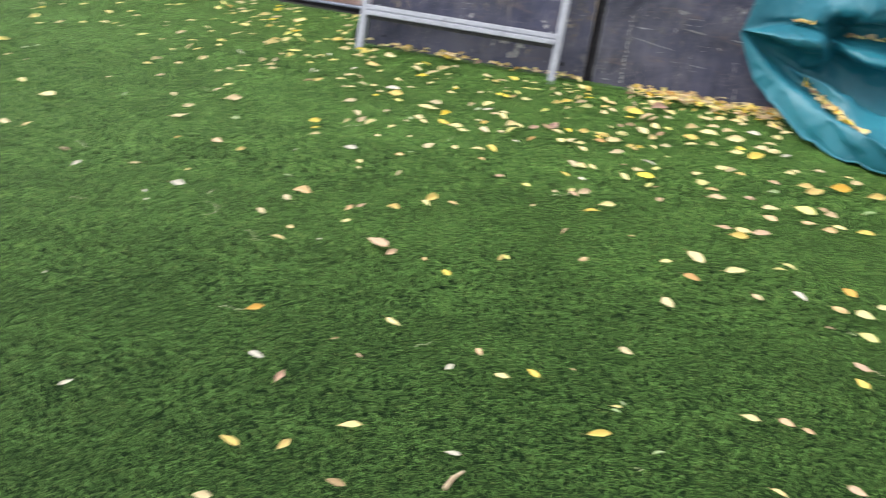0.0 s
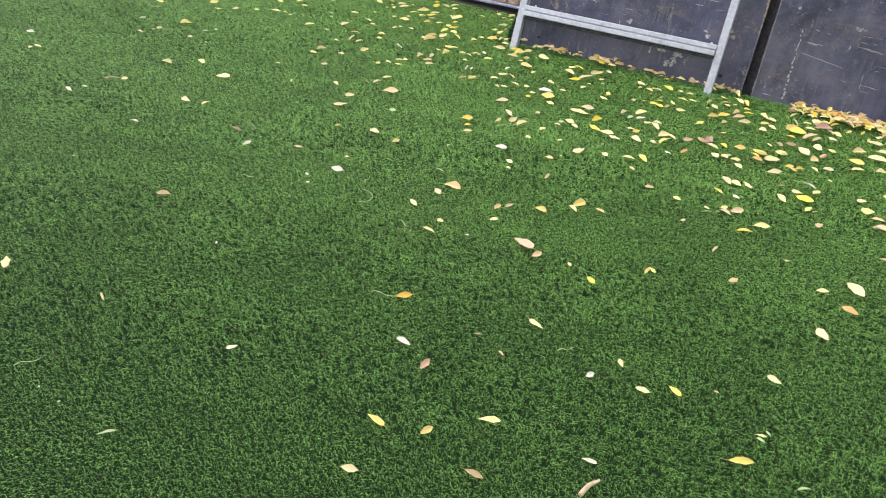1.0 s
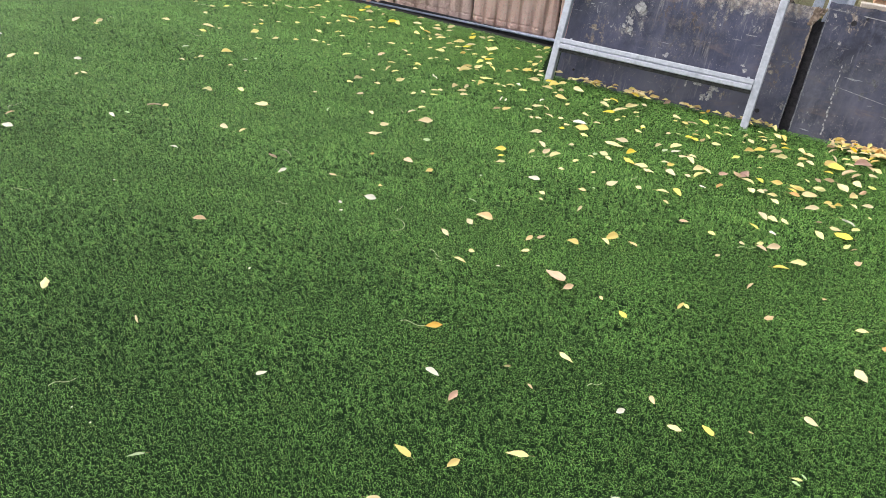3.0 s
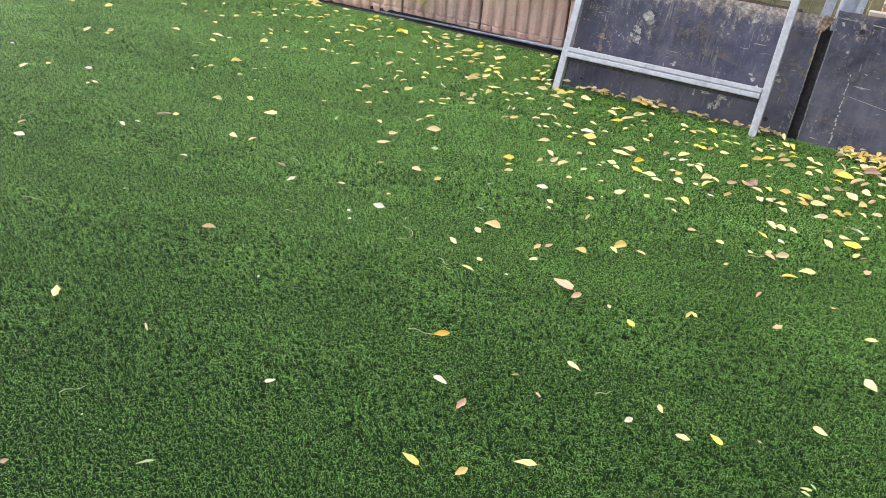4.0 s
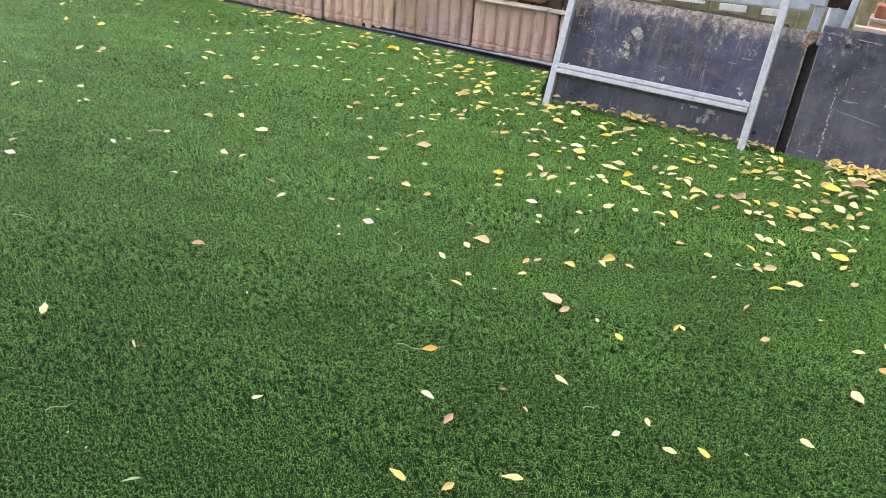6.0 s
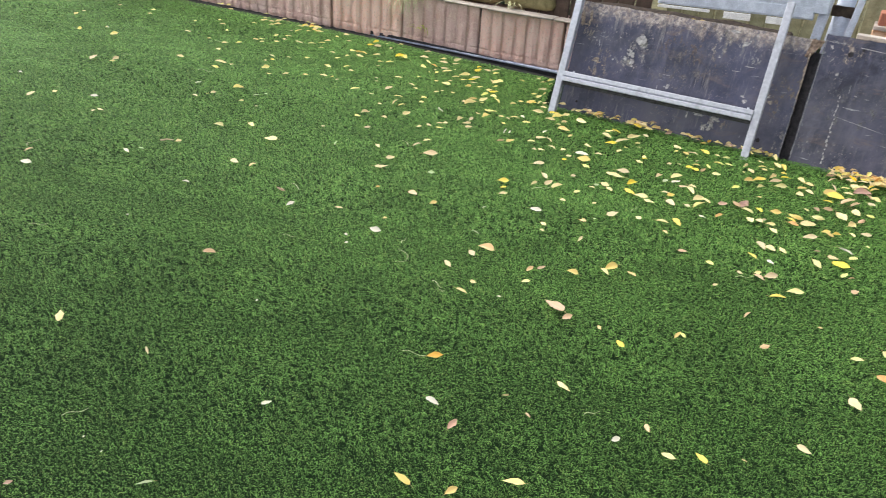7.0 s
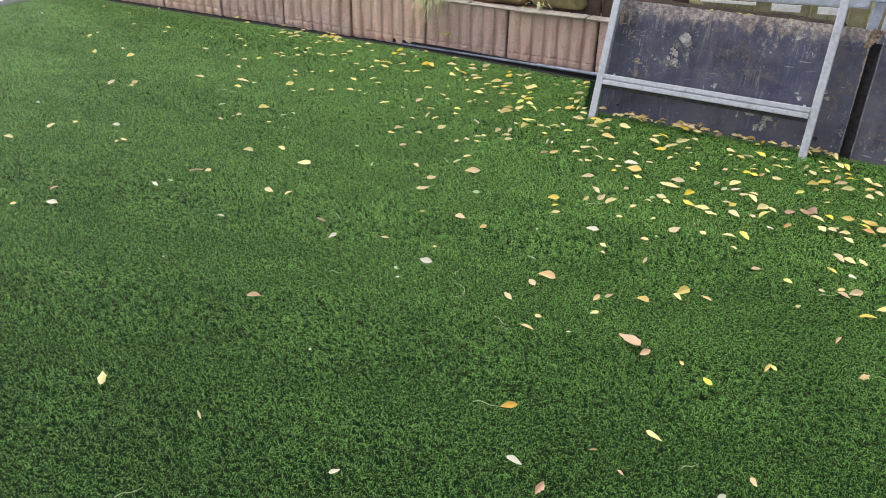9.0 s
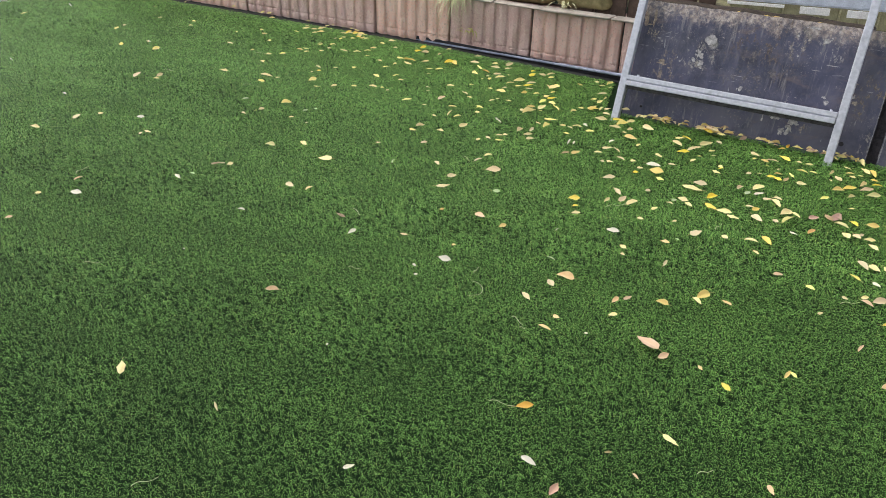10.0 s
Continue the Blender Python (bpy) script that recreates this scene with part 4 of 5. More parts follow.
WORDS = {
    "cream": "pale cream dry leaf lying on the artificial turf", "yellow": "bright yellow fallen leaf lying on the artificial turf",
    "lemon": "pale lemon yellow leaf lying on the artificial turf", "amber": "amber orange fallen leaf lying on the artificial turf",
    "tan": "light tan dry leaf lying on the artificial turf", "brown": "curled brown dead leaf lying on the artificial turf",
    "buff": "buff coloured dry leaf with a pale rib on the turf",
    "pink": "pinkish brown dry leaf lying on the artificial turf",
    "white": "whitish upturned leaf lying on the artificial turf", "green": "pale green fallen leaf lying on the artificial turf"}
leaf_kinds = {}


def leaf_kind(colour, shape):
    if (colour, shape) not in leaf_kinds:
        me = bpy.data.meshes.new("leaf")
        v, f = SHAPES[shape]
        me.from_pydata([tuple(LENGTH * c for c in p) for p in v], [], f)
        me.polygons.foreach_set("use_smooth", [True] * len(me.polygons))
        me.materials.append(LEAF[colour])
        leaf_kinds[colour, shape] = me
    return leaf_kinds[colour, shape]


def stalk_mesh(bend):
    bm = rod((-0.49 * LENGTH, 0, 0), (-0.62 * LENGTH, bend * 0.4, 0.001), 0.0009, 0.0007, 5)
    rod((-0.62 * LENGTH, bend * 0.4, 0.001), (-0.76 * LENGTH, bend, 0.0), 0.0007, 0.0006, 5, bm)
    me = bpy.data.meshes.new("stalk")
    bm.to_mesh(me)
    bm.free()
    me.materials.append(STALK)
    return me


STALKS = [stalk_mesh(b) for b in (-0.005, -0.001, 0.003, 0.007)]
leaf_rng = random.Random(21)
drift_rows = []
caught = []


def lying(x, y, yaw, cm, fat, rng, up=0.017, full=0.52):
    """The pose of a leaf. fat: its breadth for its length; a broad leaf lies tipped up on one side."""
    full = 0.80 * full + 0.26 * math.sin(radians(yaw)) ** 2
    wide = min(full * fat, full * 0.76, 0.53) * rng.uniform(0.78, 1.04)
    tip = min(14, 6 + max(0, fat - 0.6) * 14) * (1 if math.cos(radians(yaw)) > 0 else -1)
    lift = 0.5 * wide * cm / 100 * math.sin(radians(abs(tip)))
    return pose(x, y, up + lift, 0, 0, yaw) @ pose(0, 0, 0, tip + rng.uniform(-9, 9), rng.uniform(-6, 6), 0) @ Matrix.Diagonal((1, wide, 0.6, 1)) @ Matrix.Scale(0.93 * cm / 100, 4)


def leaf(colour, x, y, yaw, cm, fat, up=0.015):
    shape = leaf_rng.choice(CURLED if colour in ("brown", "pink") or fat > 1.15 else FLAT)
    if colour == "cream" and y < 2.7 and leaf_rng.random() < 0.5:
        colour = "buff"
    ob = new("leaf", leaf_kind(colour, shape))
    ob.matrix_world = lying(x, y, yaw, cm, fat, leaf_rng, up, 0.82) @ Matrix.Scale(1 / LENGTH, 4)
    tagged(ob, WORDS[colour], "leaf", "fallen leaves on the lawn")
    st = new("stalk", leaf_rng.choice(STALKS))
    st.parent = ob
    return ob


def leaves_at(colour, rows):
    for row in rows:
        leaf(colour, *row)


def drift_at(colour, rows):
    for r in rows:
        paler = {"cream": "straw", "tan": "straw", "pink": "tan", "brown": "tan", "amber": "yellow", "yellow": "straw"}.get(colour, colour)
        drift_rows.append((paler if leaf_rng.random() < (0.35 if colour == "yellow" else 0.88) else colour, *r))


def along_line(a, back):
    p = FOOT + ALONG * a + BACK * back
    return p.x, p.y


# x, y, turn of the tip in degrees, length in centimetres, breadth for the length
leaves_at("amber", [
    (-0.354, 1.687, 22, 5.1, 0.62), (1.337, 1.96, -63, 5.2, 1.03), (0.87, 1.984, -40, 5.3, 1.07), (1.621, 2.672, -7, 8.1, 1.07), (-0.847, 2.681, 50, 2.3, 1.4), (0.475, 2.921, 53, 4.7, 0.84),
    (0.752, 2.944, -40, 5.3, 1.4),
])
leaves_at("brown", [
    (-0.077, 1.132, -16, 4.5, 0.5), (-0.137, 1.584, 25, 2.2, 0.44), (1.2, 1.776, -11, 2.5, 1.37), (1.477, 2.49, -50, 3.8, 1.2), (-1.187, 2.521, -25, 4.8, 0.45), (0.896, 2.573, 39, 3.6, 0.43),
    (0.809, 2.741, 2, 2.5, 0.87), (0.554, 3.061, -55, 4.7, 1.09), (0.588, 3.075, -83, 8, 0.4), (0.871, 3.132, -55, 3.6, 1.11), (0.916, 3.147, 10, 4.7, 1.15), (-0.478, 3.367, 34, 4.2, 0.82),
    (0.434, 3.382, 51, 4, 0.55),
])
leaves_at("cream", [
    (-0.326, 1.08, 0, 4, 0.73), (1.012, 1.193, -43, 4.1, 1.4), (0.974, 1.364, -31, 3, 1.4), (0.934, 1.389, -30, 3.8, 0.73), (0.851, 1.397, -21, 4.6, 0.61), (0.538, 1.406, -4, 2.7, 0.4),
    (-1.092, 1.46, -47, 3.8, 0.28), (0.275, 1.487, 163, 3.8, 0.82), (-1.409, 1.524, -59, 6.8, 0.42), (-0.07, 1.526, -51, 2.4, 0.35), (0.454, 1.529, -25, 1.6, 0.44), (0.224, 1.57, -71, 3.4, 0.52),
    (0.601, 1.613, -39, 4.1, 0.54), (1.218, 1.614, 145, 5.1, 1.07), (0.004, 1.669, -42, 5.5, 0.37), (0.764, 1.844, -63, 5.2, 0.8), (1.269, 1.868, -22, 5, 1.4), (1.411, 1.893, -24, 3.8, 1.17),
])
leaves_at("cream", [
    (0.076, 1.979, -64, 2.6, 0.47), (-1.197, 1.983, -159, 4.5, 1.27), (-0.022, 2.002, 41, 4.1, 0.84), (1.021, 2.04, 14, 7.6, 0.74), (0.554, 2.043, -144, 4, 1.06), (-0.068, 2.055, 138, 8.8, 0.67),
    (0.811, 2.063, -167, 4.4, 0.86), (0.913, 2.1, -56, 7.2, 1.07), (-2.301, 2.139, 35, 2.9, 1.4), (-0.175, 2.166, -153, 3.2, 0.79), (-0.442, 2.189, -48, 5.1, 0.45), (0.735, 2.206, 10, 1.7, 1.35),
    (0.519, 2.208, 61, 4.7, 0.29), (-0.173, 2.25, 65, 4.7, 0.43), (-0.137, 2.273, 34, 3.3, 0.58), (1.187, 2.287, 8, 6.5, 0.81), (-0.38, 2.287, -53, 4, 0.67), (1.063, 2.308, -11, 5.5, 0.64),
])
leaves_at("cream", [
    (0.07, 2.32, -49, 4.2, 0.99), (-2.341, 2.335, 39, 2.7, 1.4), (0.158, 2.336, 138, 4, 0.68), (1.439, 2.339, 0, 5.3, 0.83), (-0.34, 2.341, 165, 6.6, 0.71), (1.485, 2.366, -13, 5.1, 0.99),
    (1.387, 2.386, -13, 5.2, 0.69), (1.252, 2.395, -45, 5.8, 0.91), (0.69, 2.405, 18, 6.7, 0.64), (0.58, 2.465, -40, 4.5, 0.99), (1.284, 2.474, 12, 7.2, 0.7), (0.518, 2.476, -33, 2.3, 1.4),
    (0.889, 2.48, 43, 4.5, 0.57), (-2.285, 2.493, 72, 4.1, 1.06), (0.579, 2.497, 21, 2.9, 1.27), (-0.031, 2.525, 71, 4.4, 0.28), (1.23, 2.542, -25, 3.8, 1.4), (-0.172, 2.544, -22, 1.9, 1.15),
])
leaves_at("cream", [
    (0.329, 2.566, 21, 3.8, 0.87), (1.107, 2.583, -8, 4.5, 1.4), (-0.175, 2.595, -42, 3.5, 0.94), (-0.036, 2.672, -33, 3.9, 1.16), (-0.7, 2.673, -41, 6.3, 0.64), (1.368, 2.681, -34, 4.6, 1.4),
    (-1.473, 2.696, -27, 5.3, 0.69), (0.269, 2.698, -55, 3.2, 0.5), (0.687, 2.704, -67, 4.5, 0.64), (1.086, 2.717, 3, 4, 1.13), (0.614, 2.718, -67, 5.9, 0.51), (1.229, 2.759, 10, 4.7, 1.23),
    (1.7, 2.78, -33, 3.5, 1.2), (0.168, 2.78, -48, 3.5, 0.88), (0.258, 2.781, -15, 5.4, 0.85), (0.07, 2.783, 41, 5.9, 0.69), (1.47, 2.784, 4, 4.6, 0.9), (1.207, 2.787, 6, 6.4, 0.89),
])
leaves_at("cream", [
    (-0.363, 2.799, 15, 3.8, 1.4), (1.499, 2.804, -38, 3.3, 1.11), (-1.794, 2.807, 72, 3.6, 0.64), (1.595, 2.813, -28, 4.8, 1.18), (-0.128, 2.831, -33, 3.1, 1.34), (1.004, 2.849, -46, 1.8, 1.27),
    (-0.006, 2.849, 35, 2.3, 1.26), (0.804, 2.853, 14, 6.2, 0.67), (0.67, 2.862, -61, 5.5, 0.39), (-0.899, 2.881, 40, 6.5, 0.78), (-2.821, 2.896, -8, 6.2, 1.23), (0.669, 2.916, 10, 4.5, 0.72),
    (0.593, 2.928, -72, 5.2, 0.58), (0.967, 2.935, -66, 4, 0.65), (-0.081, 2.936, 48, 3.7, 0.77), (1.309, 2.94, -5, 5.9, 1.06), (0.646, 2.947, 39, 3.3, 0.53), (-0.261, 2.953, 68, 5.5, 0.33),
])
leaves_at("cream", [
    (1.021, 2.954, -3, 4.4, 0.84), (0.205, 2.954, -36, 5.4, 0.89), (-0.165, 2.959, 61, 7.9, 0.74), (0.355, 2.967, -37, 2.9, 1.34), (0.29, 2.968, -64, 7.7, 0.4), (-0.889, 2.981, 24, 4.3, 1.17),
    (-1.447, 2.982, 171, 7.2, 0.82), (1.477, 2.985, -10, 6.1, 1.27), (1.139, 2.988, 11, 5.5, 1.2), (-2.34, 2.99, 100, 3.3, 0.46), (0.173, 2.991, -14, 6.2, 0.64), (1.227, 2.996, -12, 4.3, 1.4),
    (-0.026, 3, -35, 3.2, 1.02), (1.434, 3.005, -25, 5.6, 1.18), (0.044, 3.012, -48, 4, 0.76), (-2.322, 3.016, -17, 4.6, 0.5), (0.432, 3.044, -45, 5, 1.11), (-0.23, 3.047, -59, 6.4, 0.37),
])
leaves_at("cream", [
    (0.022, 3.048, -23, 4.6, 1.03), (0.402, 3.054, 51, 7.8, 0.52), (1.49, 3.055, 0, 6, 1.03), (0.271, 3.07, 4, 3.4, 0.66), (1.345, 3.073, -5, 8.2, 1.23), (-2.742, 3.077, 97, 6.4, 0.56),
    (-0.113, 3.088, 46, 3.1, 1.18), (-0.983, 3.09, -51, 4.8, 0.56), (0.957, 3.094, -62, 6.9, 0.81), (-1.603, 3.112, -39, 6.5, 0.4), (1.246, 3.118, -24, 8, 1.4), (1.547, 3.135, -3, 4.8, 1.09),
    (0.375, 3.135, -70, 7.1, 0.34), (-2.663, 3.147, 83, 3.2, 0.88), (1.026, 3.155, -71, 6, 0.58), (-0.272, 3.168, 24, 5.8, 0.73), (0.057, 3.171, 168, 8.7, 0.92), (0.381, 3.174, -23, 3.9, 1.05),
])
leaves_at("cream", [
    (-0.825, 3.177, 51, 4.6, 0.66), (0.089, 3.224, -5, 6.2, 0.83), (0.243, 3.23, 42, 3.8, 1.25), (-0.795, 3.24, 43, 4.3, 0.76), (0.822, 3.253, -45, 4.1, 1.4), (0.318, 3.259, 39, 6.7, 0.75),
    (1.112, 3.273, -30, 4, 0.92), (1.287, 3.287, -2, 5.5, 1.39), (-0.154, 3.307, 12, 3, 1.4), (0.871, 3.309, -46, 4.2, 1.04), (-0.314, 3.322, -29, 2.5, 1.4), (-0.283, 3.339, -24, 3.6, 0.78),
    (-1.693, 3.347, 26, 1.6, 1.4), (0.157, 3.369, -29, 4, 0.83), (-2.035, 3.37, -20, 3.6, 0.88), (-0.187, 3.379, -17, 3, 0.89), (-0.027, 3.386, -9, 3.6, 1.26), (-0.241, 3.388, -35, 4.8, 0.52),
])
leaves_at("cream", [
    (-1.792, 3.391, 27, 2.7, 1.4), (0.287, 3.395, 24, 2.7, 1.06), (-0.879, 3.4, 55, 3.1, 1.18),
])
leaves_at("green", [
    (-0.836, 1.046, -145, 3.9, 0.46), (0.606, 1.269, 23, 3.7, 0.4), (0.535, 1.393, -33, 2.1, 0.43), (0.555, 1.419, -53, 1.8, 0.41), (-0.401, 2.443, -28, 3.9, 0.34), (1.648, 2.492, 23, 6.5, 0.42),
    (1.342, 2.608, 14, 5.3, 0.44), (-1.891, 2.677, -3, 2.7, 0.6), (0.005, 2.711, -15, 1.5, 0.8), (-0.686, 2.895, 24, 3.3, 0.86), (-0.011, 3.033, 23, 2.4, 1.4), (-1.165, 3.05, 99, 4.9, 0.28),
    (0.271, 3.194, 51, 3.7, 0.75),
])
leaves_at("lemon", [
    (1.293, 1.743, -32, 5.5, 0.79), (1.332, 1.846, -54, 5.8, 1.16), (0.32, 2.022, -61, 3.1, 0.38), (1.167, 2.067, -1, 4.2, 0.54), (1.203, 2.084, -34, 4.8, 0.93), (1.406, 2.471, -44, 8.2, 1.04),
    (0.421, 2.511, -48, 3.7, 0.8), (0.875, 2.587, 43, 3.9, 0.56), (1.087, 2.64, 18, 6.1, 1.03), (0.793, 2.641, -73, 7, 0.29), (0.933, 2.728, 32, 4.1, 0.81), (0.403, 2.998, 54, 8.6, 0.36),
    (0.589, 3.01, -28, 5.8, 0.76), (0.863, 3.046, 1, 5.5, 1.37), (-1.734, 3.049, -172, 4.9, 0.94), (0.829, 3.114, -52, 2.6, 1.4), (1.079, 3.144, -10, 3.7, 1.23), (-0.07, 3.221, -27, 4, 1),
])
leaves_at("lemon", [
    (0.561, 3.232, 31, 4.2, 1.21), (0.668, 3.281, 23, 3.4, 1.31), (0.757, 3.325, 23, 6.8, 0.65), (0.49, 3.353, -19, 4.4, 1.14), (1.037, 3.358, -27, 4.3, 0.93),
])
leaves_at("pink", [
    (-1.105, 0.96, 36, 2.1, 1.36), (-0.243, 1.432, 69, 4.1, 0.65), (0.497, 3.04, 9, 4.2, 1.27), (0.581, 3.072, 47, 6.3, 0.77), (1.033, 3.083, 50, 6.1, 0.48), (1.092, 3.37, -13, 7.6, 1.3),
])
leaves_at("tan", [
    (0.838, 1.176, -35, 3.7, 1.1), (-0.067, 1.291, -172, 5.6, 0.68), (1.041, 1.905, -54, 3.8, 1.4), (-0.36, 2.04, -15, 4.5, 0.59), (-0.335, 2.103, -27, 2.7, 1.17), (1.132, 2.297, -12, 6.4, 0.8),
    (0.431, 2.362, 30, 2.1, 1.35), (-0.735, 2.427, 22, 1.8, 1.33), (1.487, 2.443, -34, 4.7, 1.4), (-0.923, 2.449, -175, 3.2, 0.87), (0.622, 2.488, 31, 6, 0.64), (1.098, 2.512, -18, 6.5, 1.24),
    (-1.39, 2.694, 68, 4.2, 0.82), (0.645, 2.703, -57, 5.1, 0.69), (0.861, 2.711, -5, 4.5, 0.74), (1.714, 2.736, 18, 6.3, 0.92), (0.629, 2.93, -68, 4.7, 0.6), (0.815, 2.972, 18, 7.1, 0.75),
])
leaves_at("tan", [
    (-0.204, 2.981, 61, 5.5, 0.67), (0.985, 3.028, 54, 7.2, 0.51), (-0.74, 3.089, 24, 7.2, 0.91), (0.346, 3.162, 9, 4.7, 0.66), (1.349, 3.162, 28, 8.3, 0.81), (0.65, 3.166, -6, 2.2, 1.4),
    (1.188, 3.167, -1, 5.6, 1.4), (1.286, 3.196, -24, 5.3, 1.4), (-1.292, 3.224, 7, 2.4, 1.11), (1.042, 3.247, 45, 6.9, 0.49), (1.575, 3.247, -26, 7.2, 1.27), (1.018, 3.268, 40, 9.1, 0.6),
    (1.419, 3.292, -6, 6.2, 1.4), (-1.102, 3.293, 47, 4.1, 1.27), (1.354, 3.308, 23, 6.4, 0.88), (1.573, 3.35, 8, 9.3, 0.97), (1.117, 3.353, -64, 4.9, 0.75), (0.738, 3.367, 11, 5.6, 1.2),
])
leaves_at("tan", [
    (0.876, 3.385, -29, 5.1, 1.17),
])
leaves_at("white", [
    (-0.979, 1.1, 54, 0.6, 0.66), (-1.045, 1.129, 89, 0.8, 0.47), (0.156, 1.23, 165, 3.7, 0.55), (-0.702, 1.366, 35, 3, 0.63), (-0.312, 1.503, -26, 4.6, 0.61), (0.15, 1.505, 42, 2.9, 0.91),
    (-0.929, 1.779, 87, 1.3, 0.62), (1.172, 1.924, -55, 5.1, 0.95), (-0.241, 2.047, 21, 1.6, 0.55), (-1.593, 2.129, 46, 1.1, 0.85), (-0.804, 2.208, 22, 1.5, 1.4), (-0.825, 2.261, -34, 2, 0.95),
    (-0.741, 2.329, -13, 5.2, 0.79), (-2.21, 2.382, 0, 5.5, 0.94), (-1.102, 2.415, 63, 4.4, 0.56), (-1.551, 2.449, -4, 3.4, 0.75), (0.632, 2.595, -50, 3.3, 0.71), (-1.931, 2.632, -33, 5.9, 0.28),
])
leaves_at("white", [
    (-0.411, 2.654, 61, 2.3, 0.4), (-0.219, 2.705, -11, 5.2, 0.89), (0.918, 2.782, -45, 5.9, 0.5), (0.41, 2.889, -48, 3.6, 0.68), (1.519, 2.952, 27, 5.5, 0.53), (1.447, 3.149, -44, 6.4, 1.4),
    (-2.459, 3.164, 15, 4, 1.23), (0.315, 3.201, 16, 4.4, 0.5), (-3.015, 3.337, -14, 3, 0.7), (-0.101, 3.36, -6, 6.6, 0.78),
])
leaves_at("yellow", [
    (-0.195, 1.224, 52, 4, 0.68), (-0.31, 1.227, 153, 5.2, 0.6), (0.482, 1.314, 3, 5.9, 0.57), (0.352, 1.505, 125, 4.6, 0.51), (1.187, 1.55, 109, 4.7, 1.18), (0.14, 1.916, 129, 3.7, 0.71),
    (0.305, 2.021, 63, 4.9, 0.28), (1.099, 2.254, -1, 6.5, 0.99), (-0.034, 2.278, 161, 4.4, 0.76), (1.562, 2.34, -175, 6.8, 0.84), (0.628, 2.353, 3, 5.6, 0.77), (0.089, 2.358, -140, 5.6, 0.69),
    (-0.603, 2.619, 53, 3.8, 0.91), (0.572, 2.622, 135, 4.4, 0.75), (1.739, 2.624, 6, 7.9, 0.8), (1.507, 2.631, 13, 7.5, 0.89), (0.877, 2.663, 145, 7, 0.86), (1.486, 2.673, -12, 6.1, 1.06),
])
leaves_at("yellow", [
    (1.259, 2.74, -19, 4, 1.4), (0.313, 2.801, -65, 6.5, 0.49), (-0.372, 2.867, 43, 3.2, 0.62), (0.883, 2.906, -36, 3.7, 1.4), (0.908, 2.913, 7, 3.5, 1.4), (1.385, 2.922, 25, 9, 0.94),
    (0.872, 2.923, 22, 4, 1.07), (-0.384, 2.927, 23, 5.2, 0.83), (1.342, 2.985, -36, 3.8, 1.38), (0.753, 2.985, -42, 4.2, 1.35), (0.126, 3.021, -40, 6, 0.89), (0.776, 3.023, -21, 6.4, 1.27),
    (0.701, 3.037, -2, 4.9, 1.05), (0.636, 3.037, -65, 5, 0.65), (0.292, 3.05, 38, 4, 0.8), (1.153, 3.062, -28, 6.4, 1.26), (0.132, 3.104, 30, 5, 1.4), (0.931, 3.232, -31, 3.9, 1.4),
])
leaves_at("yellow", [
    (-0.171, 3.258, 9, 2.5, 1.23), (-0.087, 3.292, -23, 7, 1.07), (0.973, 3.302, -23, 7.6, 1.08), (0.626, 3.331, -7, 4.6, 1.4), (0.959, 3.344, 49, 9.9, 0.54), (0.846, 3.344, 23, 4.8, 0.64),
    (0.671, 3.357, 12, 5.8, 1.33), (0.399, 3.373, -27, 4, 1.05), (0.376, 3.39, -7, 3.6, 1.4), (-0.436, 3.39, 41, 4.9, 0.82),
])

# farther off, in the drift
drift_at("amber", [
    (0.018, 3.545, 11, 6, 1.3), (-0.413, 3.988, 12, 3.5, 1.4), (-0.801, 4.254, 28, 5.9, 1.4), (-1.073, 4.42, -29, 5.5, 1.05), (-1.551, 4.772, 59, 5.7, 1.15), (-2.013, 4.869, -17, 4.6, 1.4),
    (-2.119, 4.966, 81, 6.6, 0.71), (-2.071, 4.968, -17, 4.7, 1.4),
])
drift_at("brown", [
    (-0.652, 3.697, -47, 4.3, 0.74), (-0.691, 4.259, -67, 7.3, 0.29), (-2.687, 5.268, 90, 7.2, 0.61),
])
drift_at("cream", [
    (-1.193, 3.416, -11, 4, 1.07), (-1.991, 3.418, 27, 1.9, 1.4), (0.61, 3.422, -66, 2.4, 0.45), (-0.341, 3.422, 15, 4.2, 0.98), (0.176, 3.423, -67, 5.2, 0.5), (-0.839, 3.435, -33, 3.6, 0.87),
    (-1.068, 3.442, -30, 4.8, 1.35), (-1.974, 3.442, 70, 4, 1.2), (0.646, 3.461, -70, 5.6, 0.64), (0.062, 3.463, 54, 4.1, 0.78), (-0.084, 3.467, -42, 4.5, 0.59), (-0.264, 3.474, -64, 6.4, 0.31),
    (-1.173, 3.475, 7, 5, 1.32), (0.413, 3.479, 51, 2.9, 0.51), (-0.656, 3.484, 35, 4.4, 1.11), (0.508, 3.486, -24, 5.2, 1.28), (-0.771, 3.493, -34, 3.6, 0.8), (0.368, 3.505, -2, 1.5, 1.4),
])
